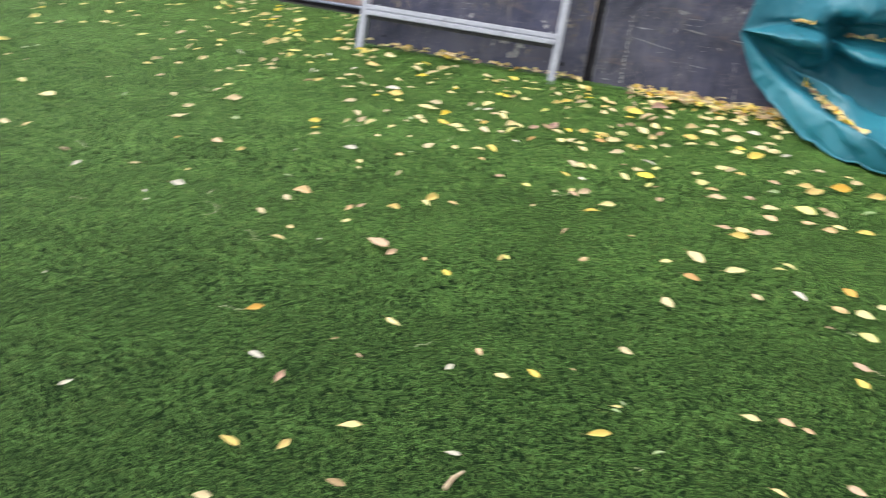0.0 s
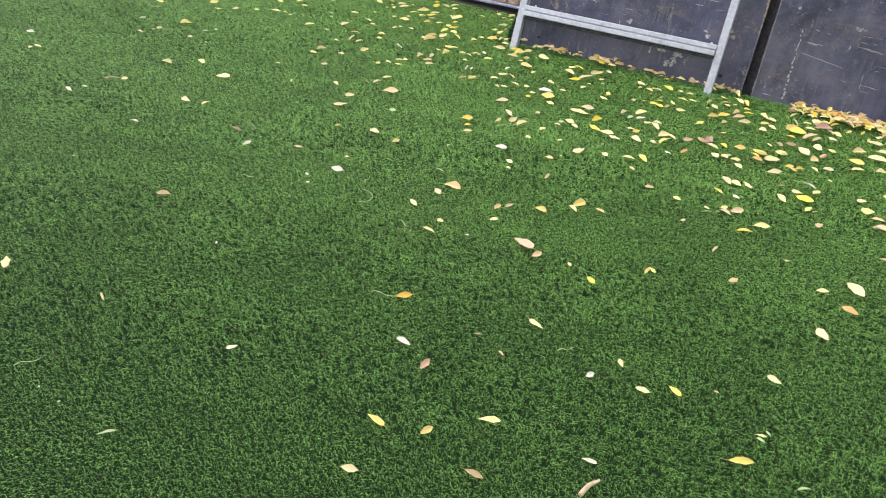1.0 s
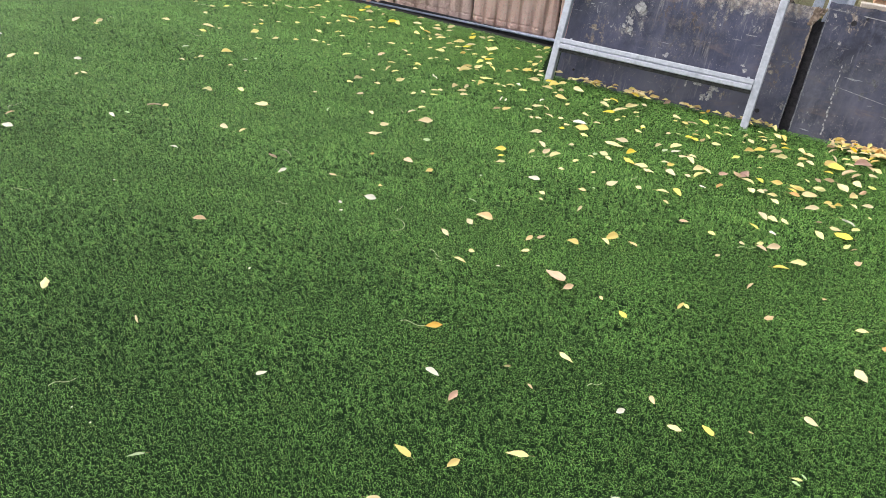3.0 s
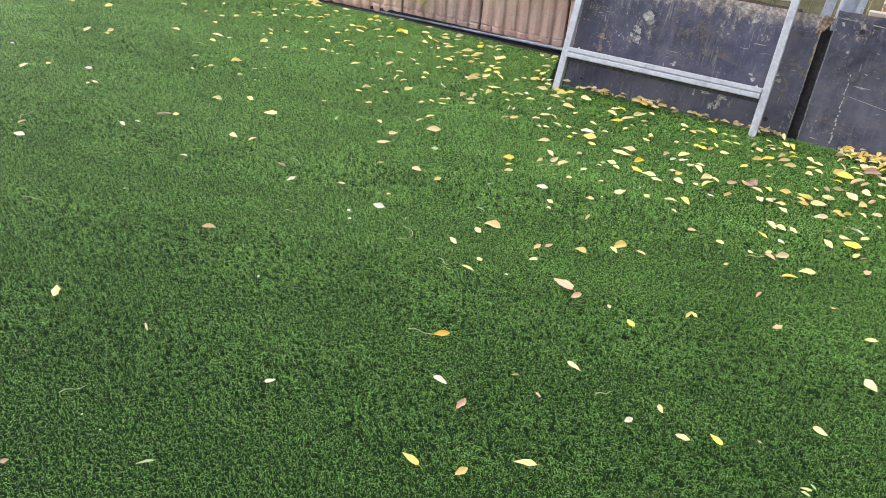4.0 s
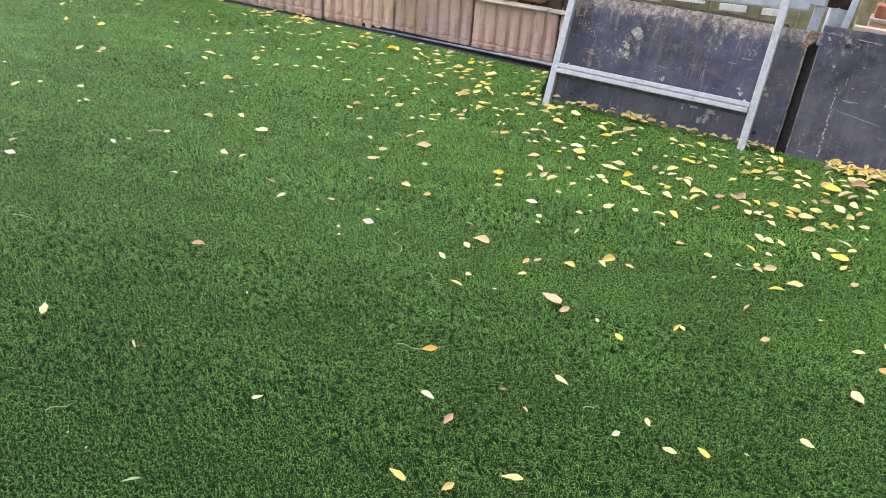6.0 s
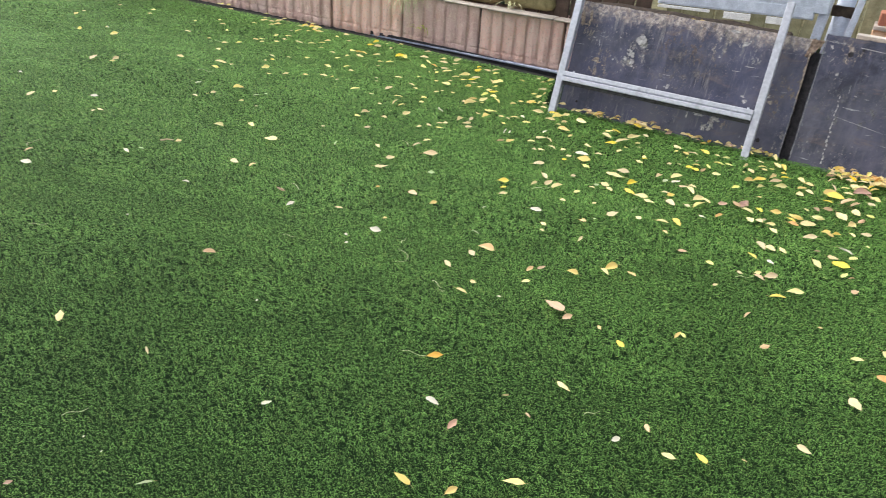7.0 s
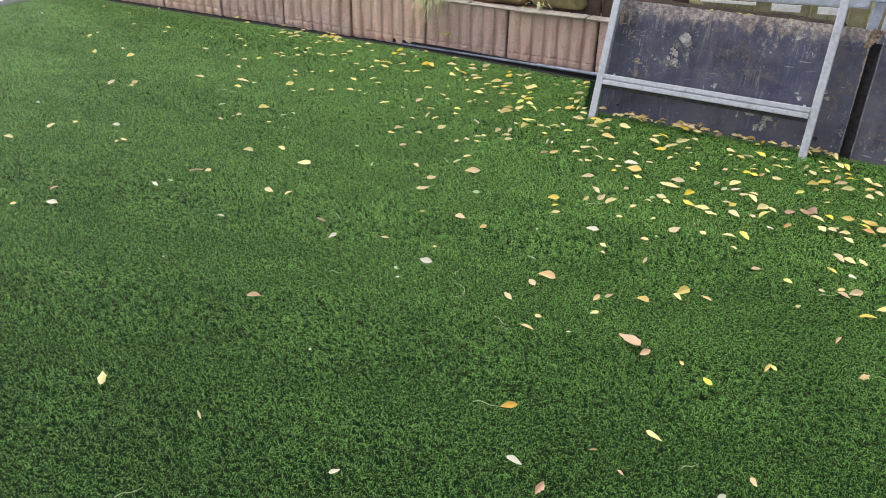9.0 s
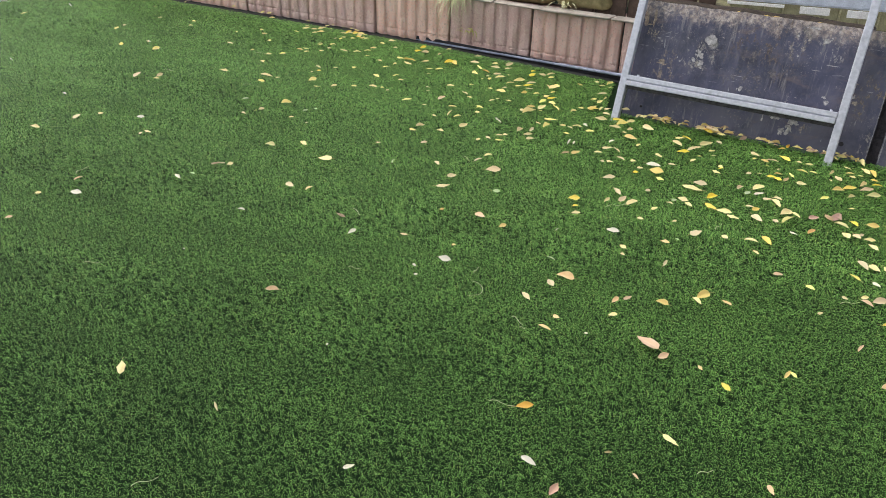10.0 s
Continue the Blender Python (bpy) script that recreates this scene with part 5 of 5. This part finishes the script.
drift_at("cream", [
    (0.627, 3.511, 62, 6.2, 0.34), (0.088, 3.515, -15, 2.1, 1.4), (0.702, 3.526, -4, 4.1, 1.1), (0.15, 3.544, -11, 2.4, 1.32), (-1.895, 3.56, 27, 6.1, 1.18), (0.32, 3.564, 39, 2.7, 1.32),
    (-0.175, 3.566, 51, 3.4, 1.08), (0.396, 3.569, -16, 5.2, 1.05), (0.505, 3.588, -24, 2.7, 1.4), (0.702, 3.589, -60, 4.6, 0.67), (0.143, 3.598, 12, 3.2, 1.3), (-0.668, 3.599, 77, 5.1, 0.53),
    (-0.507, 3.602, -8, 2.9, 1.4), (0.328, 3.621, -41, 5.4, 1.06), (-1.151, 3.63, -28, 3.2, 1.05), (-0.609, 3.668, 59, 5.9, 0.72), (0.773, 3.668, -89, 8.6, 0.28), (-0.403, 3.669, 26, 4.9, 0.69),
])
drift_at("cream", [
    (-0.5, 3.684, -37, 3.6, 0.86), (-1.09, 3.695, 88, 8, 0.28), (-2.723, 3.696, 12, 3.7, 1.18), (-0.536, 3.698, 13, 3.6, 1.37), (-0.25, 3.702, 9, 2.7, 1.37), (-0.453, 3.707, 26, 2.6, 1.39),
    (-0.472, 3.716, 26, 4.9, 0.84), (0.005, 3.716, 7, 4.9, 1.07), (0.176, 3.717, -42, 4, 0.88), (-0.961, 3.745, -21, 3.6, 0.99), (-2.735, 3.747, 83, 5.6, 0.85), (-0.225, 3.75, 54, 5, 0.65),
    (-0.602, 3.764, -16, 7.6, 1.05), (-1.24, 3.766, 7, 2.7, 1.4), (-1.1, 3.785, -8, 4.8, 1.37), (-0.143, 3.793, -36, 7.3, 1.24), (-0.969, 3.816, -1, 3.9, 1.36), (-0.97, 3.825, -25, 4.6, 0.92),
])
drift_at("cream", [
    (-2.178, 3.841, 1, 4.7, 1.4), (-0.371, 3.848, -4, 6.7, 1.39), (-1.862, 3.856, -5, 3.8, 1.4), (-0.669, 3.87, 4, 2.3, 1.4), (-1.782, 3.893, 67, 5, 0.69), (-0.511, 3.914, 26, 3.7, 1.16),
    (-1.49, 3.92, 55, 2.2, 1.3), (-1.68, 3.924, 12, 3.7, 1.18), (-2.122, 3.928, 9, 3.2, 1.33), (-0.352, 3.934, -28, 4.3, 1.17), (-0.602, 3.939, -56, 7.3, 0.43), (-2.199, 3.944, -5, 8, 1.02),
    (-0.933, 3.944, 42, 3.7, 1.16), (-1.528, 3.946, 1, 2.3, 1.4), (-1.055, 3.951, -12, 3.1, 1.35), (-1.929, 3.953, 69, 6.7, 0.9), (-1.584, 3.957, -17, 5.9, 1.01), (-0.85, 3.965, -23, 3.7, 0.93),
])
drift_at("cream", [
    (-0.482, 3.974, 12, 3.5, 1.13), (-0.909, 3.977, 4, 2.4, 1.3), (-1.286, 3.981, 1, 2.2, 1.4), (-0.631, 4.002, -36, 5.2, 1.08), (-1.092, 4.009, -33, 4.6, 0.77), (-1.304, 4.041, 4, 2.5, 1.4),
    (-1.99, 4.079, 64, 2, 1.4), (-0.634, 4.096, 4, 2.5, 1.4), (-0.676, 4.102, 53, 4.5, 1.14), (-0.4, 4.103, 51, 4.6, 0.99), (-0.921, 4.104, -21, 6.7, 0.99), (-1.196, 4.105, 2, 4.8, 1.4),
    (-1.479, 4.11, -4, 4.1, 1.37), (-0.733, 4.128, 27, 3.8, 1.24), (-0.984, 4.128, 8, 3.1, 1.4), (-1.632, 4.134, -32, 6.4, 0.66), (-1.093, 4.159, 28, 2.6, 1.4), (-0.913, 4.165, 8, 3.1, 1.37),
])
drift_at("cream", [
    (-0.379, 4.167, 76, 5.1, 0.31), (-0.653, 4.169, 59, 3.8, 0.93), (-2.338, 4.17, -31, 4.3, 0.81), (-1.528, 4.172, 57, 4.7, 0.94), (-2.337, 4.181, -5, 2.6, 1.4), (-3.047, 4.191, 74, 6.1, 1.08),
    (-1.898, 4.198, 6, 3, 1.37), (-0.784, 4.198, 13, 4.1, 1.37), (-3.047, 4.199, 65, 5.3, 1.35), (-3.298, 4.2, -25, 5.1, 0.75), (-3.295, 4.208, -17, 4.2, 1.15), (-0.401, 4.238, 17, 5.7, 1.16),
    (-1.799, 4.24, 49, 3.6, 1.4), (-0.9, 4.255, 39, 5.3, 0.98), (-1.366, 4.267, 0, 2.4, 1.4), (-1.063, 4.279, -4, 2, 1.4), (-1.023, 4.294, 69, 3.3, 0.78), (-0.861, 4.313, 49, 8.8, 0.93),
])
drift_at("cream", [
    (-2.372, 4.313, 8, 3.5, 1.4), (-1.635, 4.317, 13, 4.3, 1.28), (-3.189, 4.319, -35, 4.7, 0.36), (-2.372, 4.324, 20, 3.6, 1.27), (-0.974, 4.345, 28, 6.4, 0.93), (-1.045, 4.345, -35, 2.5, 0.87),
    (-1.386, 4.354, -4, 4.3, 1.4), (-0.368, 4.357, 46, 3.3, 1.07), (-2.299, 4.357, 4, 4.3, 1.27), (-2.506, 4.365, 31, 2.3, 1.4), (-1.123, 4.367, -50, 8.8, 0.37), (-2.5, 4.367, 20, 2, 1.4),
    (-1.334, 4.37, 29, 5, 1.22), (-0.413, 4.374, 28, 3.7, 1.39), (-1.605, 4.383, 68, 3.9, 0.9), (-0.938, 4.396, -19, 1.5, 1.4), (-1.711, 4.415, 10, 3.7, 1.4), (-0.376, 4.423, 58, 6.2, 0.8),
])
drift_at("cream", [
    (-0.701, 4.429, 28, 4.1, 1.4), (-0.449, 4.433, -36, 3.6, 1.4), (-2.703, 4.458, -7, 4.6, 1.4), (-0.757, 4.462, 0, 4.7, 1.4), (-1.81, 4.482, 30, 3.1, 1.4), (-2.107, 4.484, 3, 2.9, 1.4),
    (-0.71, 4.487, 49, 6.3, 1.23), (-1.453, 4.489, 15, 5.1, 1.4), (-1.126, 4.492, -49, 6.1, 0.54), (-2.112, 4.497, 20, 3.4, 1.4), (-1.039, 4.512, -7, 6.1, 1.32), (-0.963, 4.52, 29, 4.9, 1.19),
    (-3.556, 4.525, 90, 4.7, 0.95), (-1.898, 4.545, 15, 5.2, 1.4), (-2.086, 4.552, 31, 2.1, 1.4), (-2.092, 4.564, -4, 3.1, 1.34), (-1.173, 4.569, -17, 6.8, 1.4), (-1.055, 4.585, 12, 4.1, 1.4),
])
drift_at("cream", [
    (-2.505, 4.588, -36, 4.7, 0.51), (-1.849, 4.589, 13, 4.5, 1.4), (-0.971, 4.598, 52, 6.1, 1.4), (-2.505, 4.598, -32, 3.4, 0.72), (-3.559, 4.61, 80, 3.5, 1.07), (-2.175, 4.62, 6, 3.3, 1.4),
    (-2.178, 4.642, -4, 3.1, 1.35), (-2.097, 4.65, 6, 3.3, 1.4), (-2.104, 4.655, 38, 4.3, 1.4), (-4.381, 4.658, 42, 4.6, 1.4), (-1.413, 4.658, 55, 3.1, 1.23), (-1.187, 4.698, 14, 4.9, 1.4),
    (-1.712, 4.709, 30, 3.2, 1.4), (-2.797, 4.718, 62, 2.2, 1.4), (-2.602, 4.721, 8, 3.8, 1.4), (-2.603, 4.73, 2, 4.3, 1.4), (-3.156, 4.756, 50, 3, 1.4), (-1.472, 4.763, -1, 2.6, 1.4),
])
drift_at("cream", [
    (-1.821, 4.774, -11, 4.2, 1.4), (-2.099, 4.778, 69, 3.6, 1.16), (-1.388, 4.78, 10, 3.9, 1.4), (-2.142, 4.784, 54, 2.5, 1.4), (-2.672, 4.82, -25, 4.1, 0.84), (-2.097, 4.82, 6, 3.4, 1.4),
    (-2.035, 4.823, 6, 3.4, 1.4), (-1.778, 4.85, -3, 5.1, 1.4), (-2.439, 4.853, 0, 4, 1.4), (-1.955, 4.854, 1, 4.2, 1.4), (-3.197, 4.863, -18, 5, 0.89), (-3.458, 4.865, 21, 3.4, 1.4),
    (-2.318, 4.867, 42, 3.8, 1.4), (-2.016, 4.896, 67, 5.2, 1.3), (-2.101, 4.942, 51, 4.6, 1.4), (-2.323, 4.975, 75, 5.5, 1), (-2.26, 4.999, -17, 2.4, 1.4), (-2.131, 5.047, -9, 3, 1.4),
])
drift_at("cream", [
    (-2.31, 5.06, 45, 3.7, 1.4), (-2.199, 5.062, 21, 2.3, 1.4), (-2.289, 5.101, 55, 2.7, 1.4), (-2.751, 5.128, 1, 4.7, 1.4), (-2.485, 5.135, 21, 3.8, 1.4), (-3.676, 5.144, 21, 2.8, 1.4),
    (-2.91, 5.245, -9, 3.4, 1.4), (-2.832, 5.248, 75, 4.2, 1.01), (-2.89, 5.262, 81, 4, 0.85), (-2.816, 5.272, 21, 2.4, 1.4), (-3.976, 5.285, 22, 3.2, 1.4), (-3.829, 5.322, 22, 2.4, 1.4),
    (-3.156, 5.338, -9, 3.5, 1.4), (-3.555, 5.339, 77, 2.3, 1.4),
])
drift_at("green", [
    (-1.763, 3.489, 43, 3.2, 1.2), (-1.727, 3.528, -29, 3.3, 0.88), (-2.121, 3.559, 28, 3.9, 1.05),
])
drift_at("lemon", [
    (0.329, 3.407, -7, 2.4, 1.4), (0.46, 3.434, -71, 4.4, 0.56), (0.552, 3.491, -22, 3.6, 1.03), (0.545, 3.573, 3, 3.8, 1.4), (-1.348, 3.811, 27, 5.6, 1.29), (-0.382, 4.004, 75, 6.1, 0.41),
    (-0.682, 4.013, 62, 6.6, 0.64), (-1.996, 4.183, -25, 4.4, 1.06), (-2.3, 4.356, 50, 3.9, 1.4), (-2.217, 4.506, -7, 4.4, 1.4),
])
drift_at("pink", [
    (1.074, 3.441, -66, 5.7, 0.92), (-0.658, 4.264, 62, 8.8, 0.85),
])
drift_at("tan", [
    (0.735, 3.423, 61, 9, 0.33), (0.855, 3.427, -71, 6.5, 0.6), (-0.797, 3.481, 2, 3.8, 1.29), (-0.305, 3.486, 3, 5.8, 1.31), (0.704, 3.49, -29, 3.1, 1.14), (0.741, 3.516, 9, 2.5, 1.28),
    (-0.675, 3.53, 26, 5, 1.26), (-0.983, 3.545, 53, 5.5, 1.4), (-0.718, 3.571, 63, 5.2, 0.73), (-2.855, 3.719, 96, 7.4, 0.84), (-0.296, 3.76, 2, 6.2, 1.09), (-0.31, 3.762, 4, 2.2, 1.4),
    (-0.722, 3.834, 33, 7.8, 0.83), (-0.756, 3.842, -33, 4.1, 1.27), (-1.188, 3.899, 71, 7, 0.53), (-2.458, 3.943, -14, 6.8, 0.73), (-0.353, 4.008, 39, 4.2, 1.18), (-0.433, 4.134, 12, 3.7, 1.34),
])
drift_at("tan", [
    (-0.846, 4.224, 14, 4.4, 1.21), (-0.65, 4.298, -33, 4.8, 1.04), (-0.999, 4.389, 40, 5.5, 1.4), (-2.186, 4.445, 31, 3.4, 1.4), (-1.985, 4.548, 1, 5.5, 1.39), (-1.836, 4.652, 31, 4.6, 1.4),
    (-1.507, 4.672, 56, 6.2, 1.25), (-2.291, 4.901, 21, 5.5, 1.4), (-1.999, 4.942, -19, 3.9, 1.26), (-2.357, 4.946, 39, 4.6, 1.4), (-2.023, 4.948, 83, 8, 0.82), (-2.31, 4.996, 72, 5.7, 0.93),
    (-2.435, 5.013, 48, 3.3, 1.4), (-2.082, 5.018, -12, 4.5, 1.4),
])
drift_at("white", [
    (-0.481, 3.505, 88, 6.7, 0.28), (-0.459, 3.507, 85, 5.2, 0.28), (-0.295, 3.571, 57, 4.2, 0.92), (-0.841, 3.665, -54, 6.8, 0.28), (-3.674, 3.726, -34, 5.5, 0.28), (-0.434, 3.743, -47, 3.4, 0.79),
    (-3.183, 4.325, -36, 4.7, 0.34), (-2.701, 4.462, 2, 4.2, 1.25), (-4.266, 4.981, -35, 6.5, 0.29), (-2.748, 5.29, -18, 2.7, 1.4),
])
drift_at("yellow", [
    (0.177, 3.409, 46, 3.5, 0.67), (-0.785, 3.423, 15, 4.2, 1.02), (0.406, 3.427, 4, 3.7, 1.17), (0.789, 3.43, 17, 5.1, 1.25), (1.156, 3.439, 35, 5.3, 1.01), (0.788, 3.482, -13, 3.1, 1.4),
    (0.362, 3.554, -32, 4.1, 1.13), (0.798, 3.562, -87, 8.7, 0.35), (0.77, 3.574, -65, 6.4, 0.59), (0.067, 3.606, 41, 9.1, 0.55), (0.45, 3.612, -52, 7, 0.67), (-0.214, 3.643, -35, 7.9, 0.69),
    (-0.006, 3.645, -42, 6.4, 0.91), (-1.043, 3.66, 48, 4.6, 1.03), (0.121, 3.679, 43, 8.9, 0.61), (0.035, 3.722, -33, 5.3, 1.14), (0.449, 3.73, 12, 3.2, 1.32), (-0.265, 3.807, 39, 7.3, 1.34),
])
drift_at("yellow", [
    (-0.27, 3.818, 17, 5.4, 1.2), (-0.229, 3.856, 35, 5.5, 0.97), (-0.29, 3.864, 17, 5.5, 1.4), (-0.728, 3.911, 17, 5.3, 0.96), (-0.671, 3.92, 54, 6, 0.91), (-0.428, 4.006, 64, 8.7, 0.63),
    (-0.647, 4.084, 44, 6.6, 0.82), (-1.964, 4.113, -12, 3.5, 1.4), (-0.797, 4.117, 52, 4.8, 1.23), (-0.79, 4.295, 28, 6, 1.12), (-0.532, 4.359, -11, 3.4, 1.4), (-1.536, 4.421, -20, 6.5, 1.4),
    (-0.811, 4.446, 68, 7.1, 0.99), (-2.242, 4.475, -5, 4.7, 1.4), (-1.548, 4.486, -9, 8, 1.4), (-1.611, 4.508, 0, 5.1, 1.4), (-0.815, 4.508, 59, 4.5, 1.02), (-1.315, 4.518, 63, 8.7, 1.3),
])
drift_at("yellow", [
    (-1.289, 4.525, -51, 8.6, 0.5), (-1.56, 4.696, 44, 5.5, 1.4), (-1.983, 4.863, 72, 4.6, 0.9), (-2.138, 4.928, 21, 4.4, 1.4), (-2.06, 4.94, 65, 5.5, 1.4), (-2.419, 4.963, 50, 6.2, 1.4),
])

# leaves caught in the folds of the tarpaulin
for w, s, n in ((0.40, 2.0, 6), (0.45, 2.0, 7), (0.52, 1.95, 8), (0.60, 1.95, 8), (0.68, 1.95, 8), (0.75, 1.9, 5), (0.26, 7.0, 7), (0.30, 7.0, 5), (0.74, 7.0, 5), (0.80, 7.0, 6)):
    for k in range(n):
        x, y, z = tarp_at(w + leaf_rng.uniform(-0.03, 0.03), (s + leaf_rng.uniform(-0.05, 0.05)) / 11)
        caught.append((x, y, z + 0.022, leaf_rng.uniform(0, 360), leaf_rng.uniform(0.035, 0.065), leaf_rng.choice(("cream", "cream", "tan", "yellow", "brown"))))


def litter():
    """The drift along the foot of the boards and the wall: one mesh of many leaves."""
    rng = random.Random(77)
    verts, faces, which = [], [], []
    names = list(LEAF)
    places = [(colour, lying(*row, rng)) for colour, *row in drift_rows]
    places += [(colour, pose(x, y, up, rng.gauss(0, 14), rng.gauss(0, 10), yaw) @ Matrix.Diagonal((1, 0.5, 1, 1)) @ Matrix.Scale(size, 4)) for x, y, up, yaw, size, colour in caught]

    def strew(x, y, up):
        colour = rng.choice(("cream",) * 7 + ("straw",) * 8 + ("yellow",) * 3 + ("tan",) * 6 + ("brown",) * 2 + ("amber", "pink"))
        places.append((colour, pose(x, y, up, rng.gauss(4, 9), rng.gauss(0, 8), rng.uniform(-75, 75)) @ Matrix.Diagonal((1, rng.uniform(0.26, 0.44), 0.9, 1)) @ Matrix.Scale(rng.uniform(0.028, 0.05), 4)))

    # the ragged heap along the second board, on towards the tarpaulin, and a thin line below the first
    for k in range(210):
        x, y = along_line(rng.uniform(1.36, 2.05), 0.045 - abs(rng.gauss(0, 0.10)))
        strew(x, y, 0.018 + 0.012 * rng.random())
    for k in range(46):
        x, y = along_line(rng.uniform(0.10, 1.10), 0.05 - abs(rng.gauss(0, 0.016)))
        strew(x, y, 0.017 + 0.008 * rng.random())
    # curled heaps
    for a, back, spread, n in ((1.58, 0.01, 0.06, 24), (1.70, 0.01, 0.06, 26), (0.50, 0.02, 0.04, 20), (0.20, 0.03, 0.06, 10), (0.98, 0.03, 0.05, 8), (1.92, 0.0, 0.08, 14)):
        for k in range(n):
            x, y = along_line(a + rng.gauss(0, spread), min(0.055, back + rng.gauss(0, 0.022)))
            strew(x, y, 0.018 + 0.022 * rng.random())
    for colour, m in places:
        v, f = SHAPES[rng.choice(FLAT if rng.random() < 0.7 else CURLED)]
        n = len(verts)
        verts += [tuple(m @ Vector(p)) for p in v]
        faces += [tuple(n + i for i in q) for q in f]
        which += [names.index(colour)] * len(f)
    me = bpy.data.meshes.new("leaf_litter")
    me.from_pydata(verts, [], faces)
    for k in names:
        me.materials.append(LEAF[k])
    me.polygons.foreach_set("material_index", which)
    me.polygons.foreach_set("use_smooth", [True] * len(faces))
    tagged(new("leaf_litter", me), "drift of yellow cream and brown leaves along the boards", "leaf litter", kind="stuff")


litter()


for a in (0.42, 0.55, 0.60, 0.78):
    x, y = behind(a, 0.345)
    tagged(leaf("yellow", x, y, leaf_rng.uniform(0, 360), 4.5, 0.5, 0.505), "yellow leaf lying on the dark timber sleeper", group="leaves on the sleeper")
def twig(x, y, yaw, length, thick):
    bm = rod((-length / 2, 0, 0), (0, 0.004, 0.003), thick, thick * 0.9, 6)
    rod((0, 0.004, 0.003), (length / 2, 0, 0.001), thick * 0.9, thick * 0.5, 6, bm)
    ob = link(bm, "twig", BARK)
    ob.matrix_world = pose(x, y, 0.012, 0, 0, yaw)
    tagged(ob, "thin dry brown twig lying on the artificial turf", "twig", "twigs on the lawn")


for t in ((-1.846, 2.801, 25, 0.055, 0.0040), (0.160, 1.160, 51, 0.061, 0.0055)):
    twig(*t)


def strand(x0, y0, x1, y1, bend):
    """A loose pale fibre, bowed aside by bend of its length."""
    n, verts = 8, []
    d = Vector((x1 - x0, y1 - y0, 0))
    side = Vector((-d.y, d.x, 0))
    for k in range(n + 1):
        s = k / n
        p = Vector((x0, y0, 0.011)) + d * s + side * (bend * 4 * s * (1 - s)) + Vector((0, 0, 0.004 * math.sin(s * 7)))
        w = side.normalized() * 0.0011 * (1 - 0.5 * s)
        verts += [tuple(p - w), tuple(p + Vector((0, 0, 0.0007))), tuple(p + w)]
    faces = [(3 * k + j, 3 * k + j + 1, 3 * k + j + 4, 3 * k + j + 3) for k in range(n) for j in range(2)]
    me = bpy.data.meshes.new("grass_strand")
    me.from_pydata(verts, [], faces)
    me.materials.append(STRAW)
    tagged(new("grass_strand", me), "thin pale strand of dry grass on the turf", "grass strand", "loose strands on the lawn")


for t in ((-2.325, 2.530, -2.323, 2.608, 0.2), (-1.856, 1.958, -1.799, 1.982, -0.03), (-1.140, 1.177, -1.095, 1.217, 0.05), (-0.901, 3.202, -0.850, 3.143, 0.1),
          (-1.030, 2.187, -0.987, 2.191, 0.12), (-0.628, 2.277, -0.621, 2.315, 0.1), (-0.622, 2.229, -0.616, 2.138, 0.45), (-1.177, 2.589, -1.121, 2.539, 0.15),
          (-0.447, 1.685, -0.378, 1.681, 0.06), (-0.463, 2.073, -0.423, 2.037, 0.08), (-0.432, 2.023, -0.411, 2.025, 0.1), (0.066, 1.578, 0.104, 1.600, 0.05),
          (0.139, 2.836, 0.165, 2.889, 0.1), (0.501, 2.447, 0.565, 2.472, 0.05), (-2.247, 3.771, -2.145, 3.766, 0.1), (-0.262, 2.900, -0.186, 2.950, 0.04),
          (-2.473, 4.314, -2.368, 4.340, 0.2), (1.247, 1.765, 1.274, 1.763, 0.05), (1.243, 1.605, 1.270, 1.590, 0.05), (0.545, 1.223, 0.561, 1.221, 0.05),
          (-2.781, 3.857, -2.716, 3.867, 0.1)):
    strand(*t)

turf(lawn)
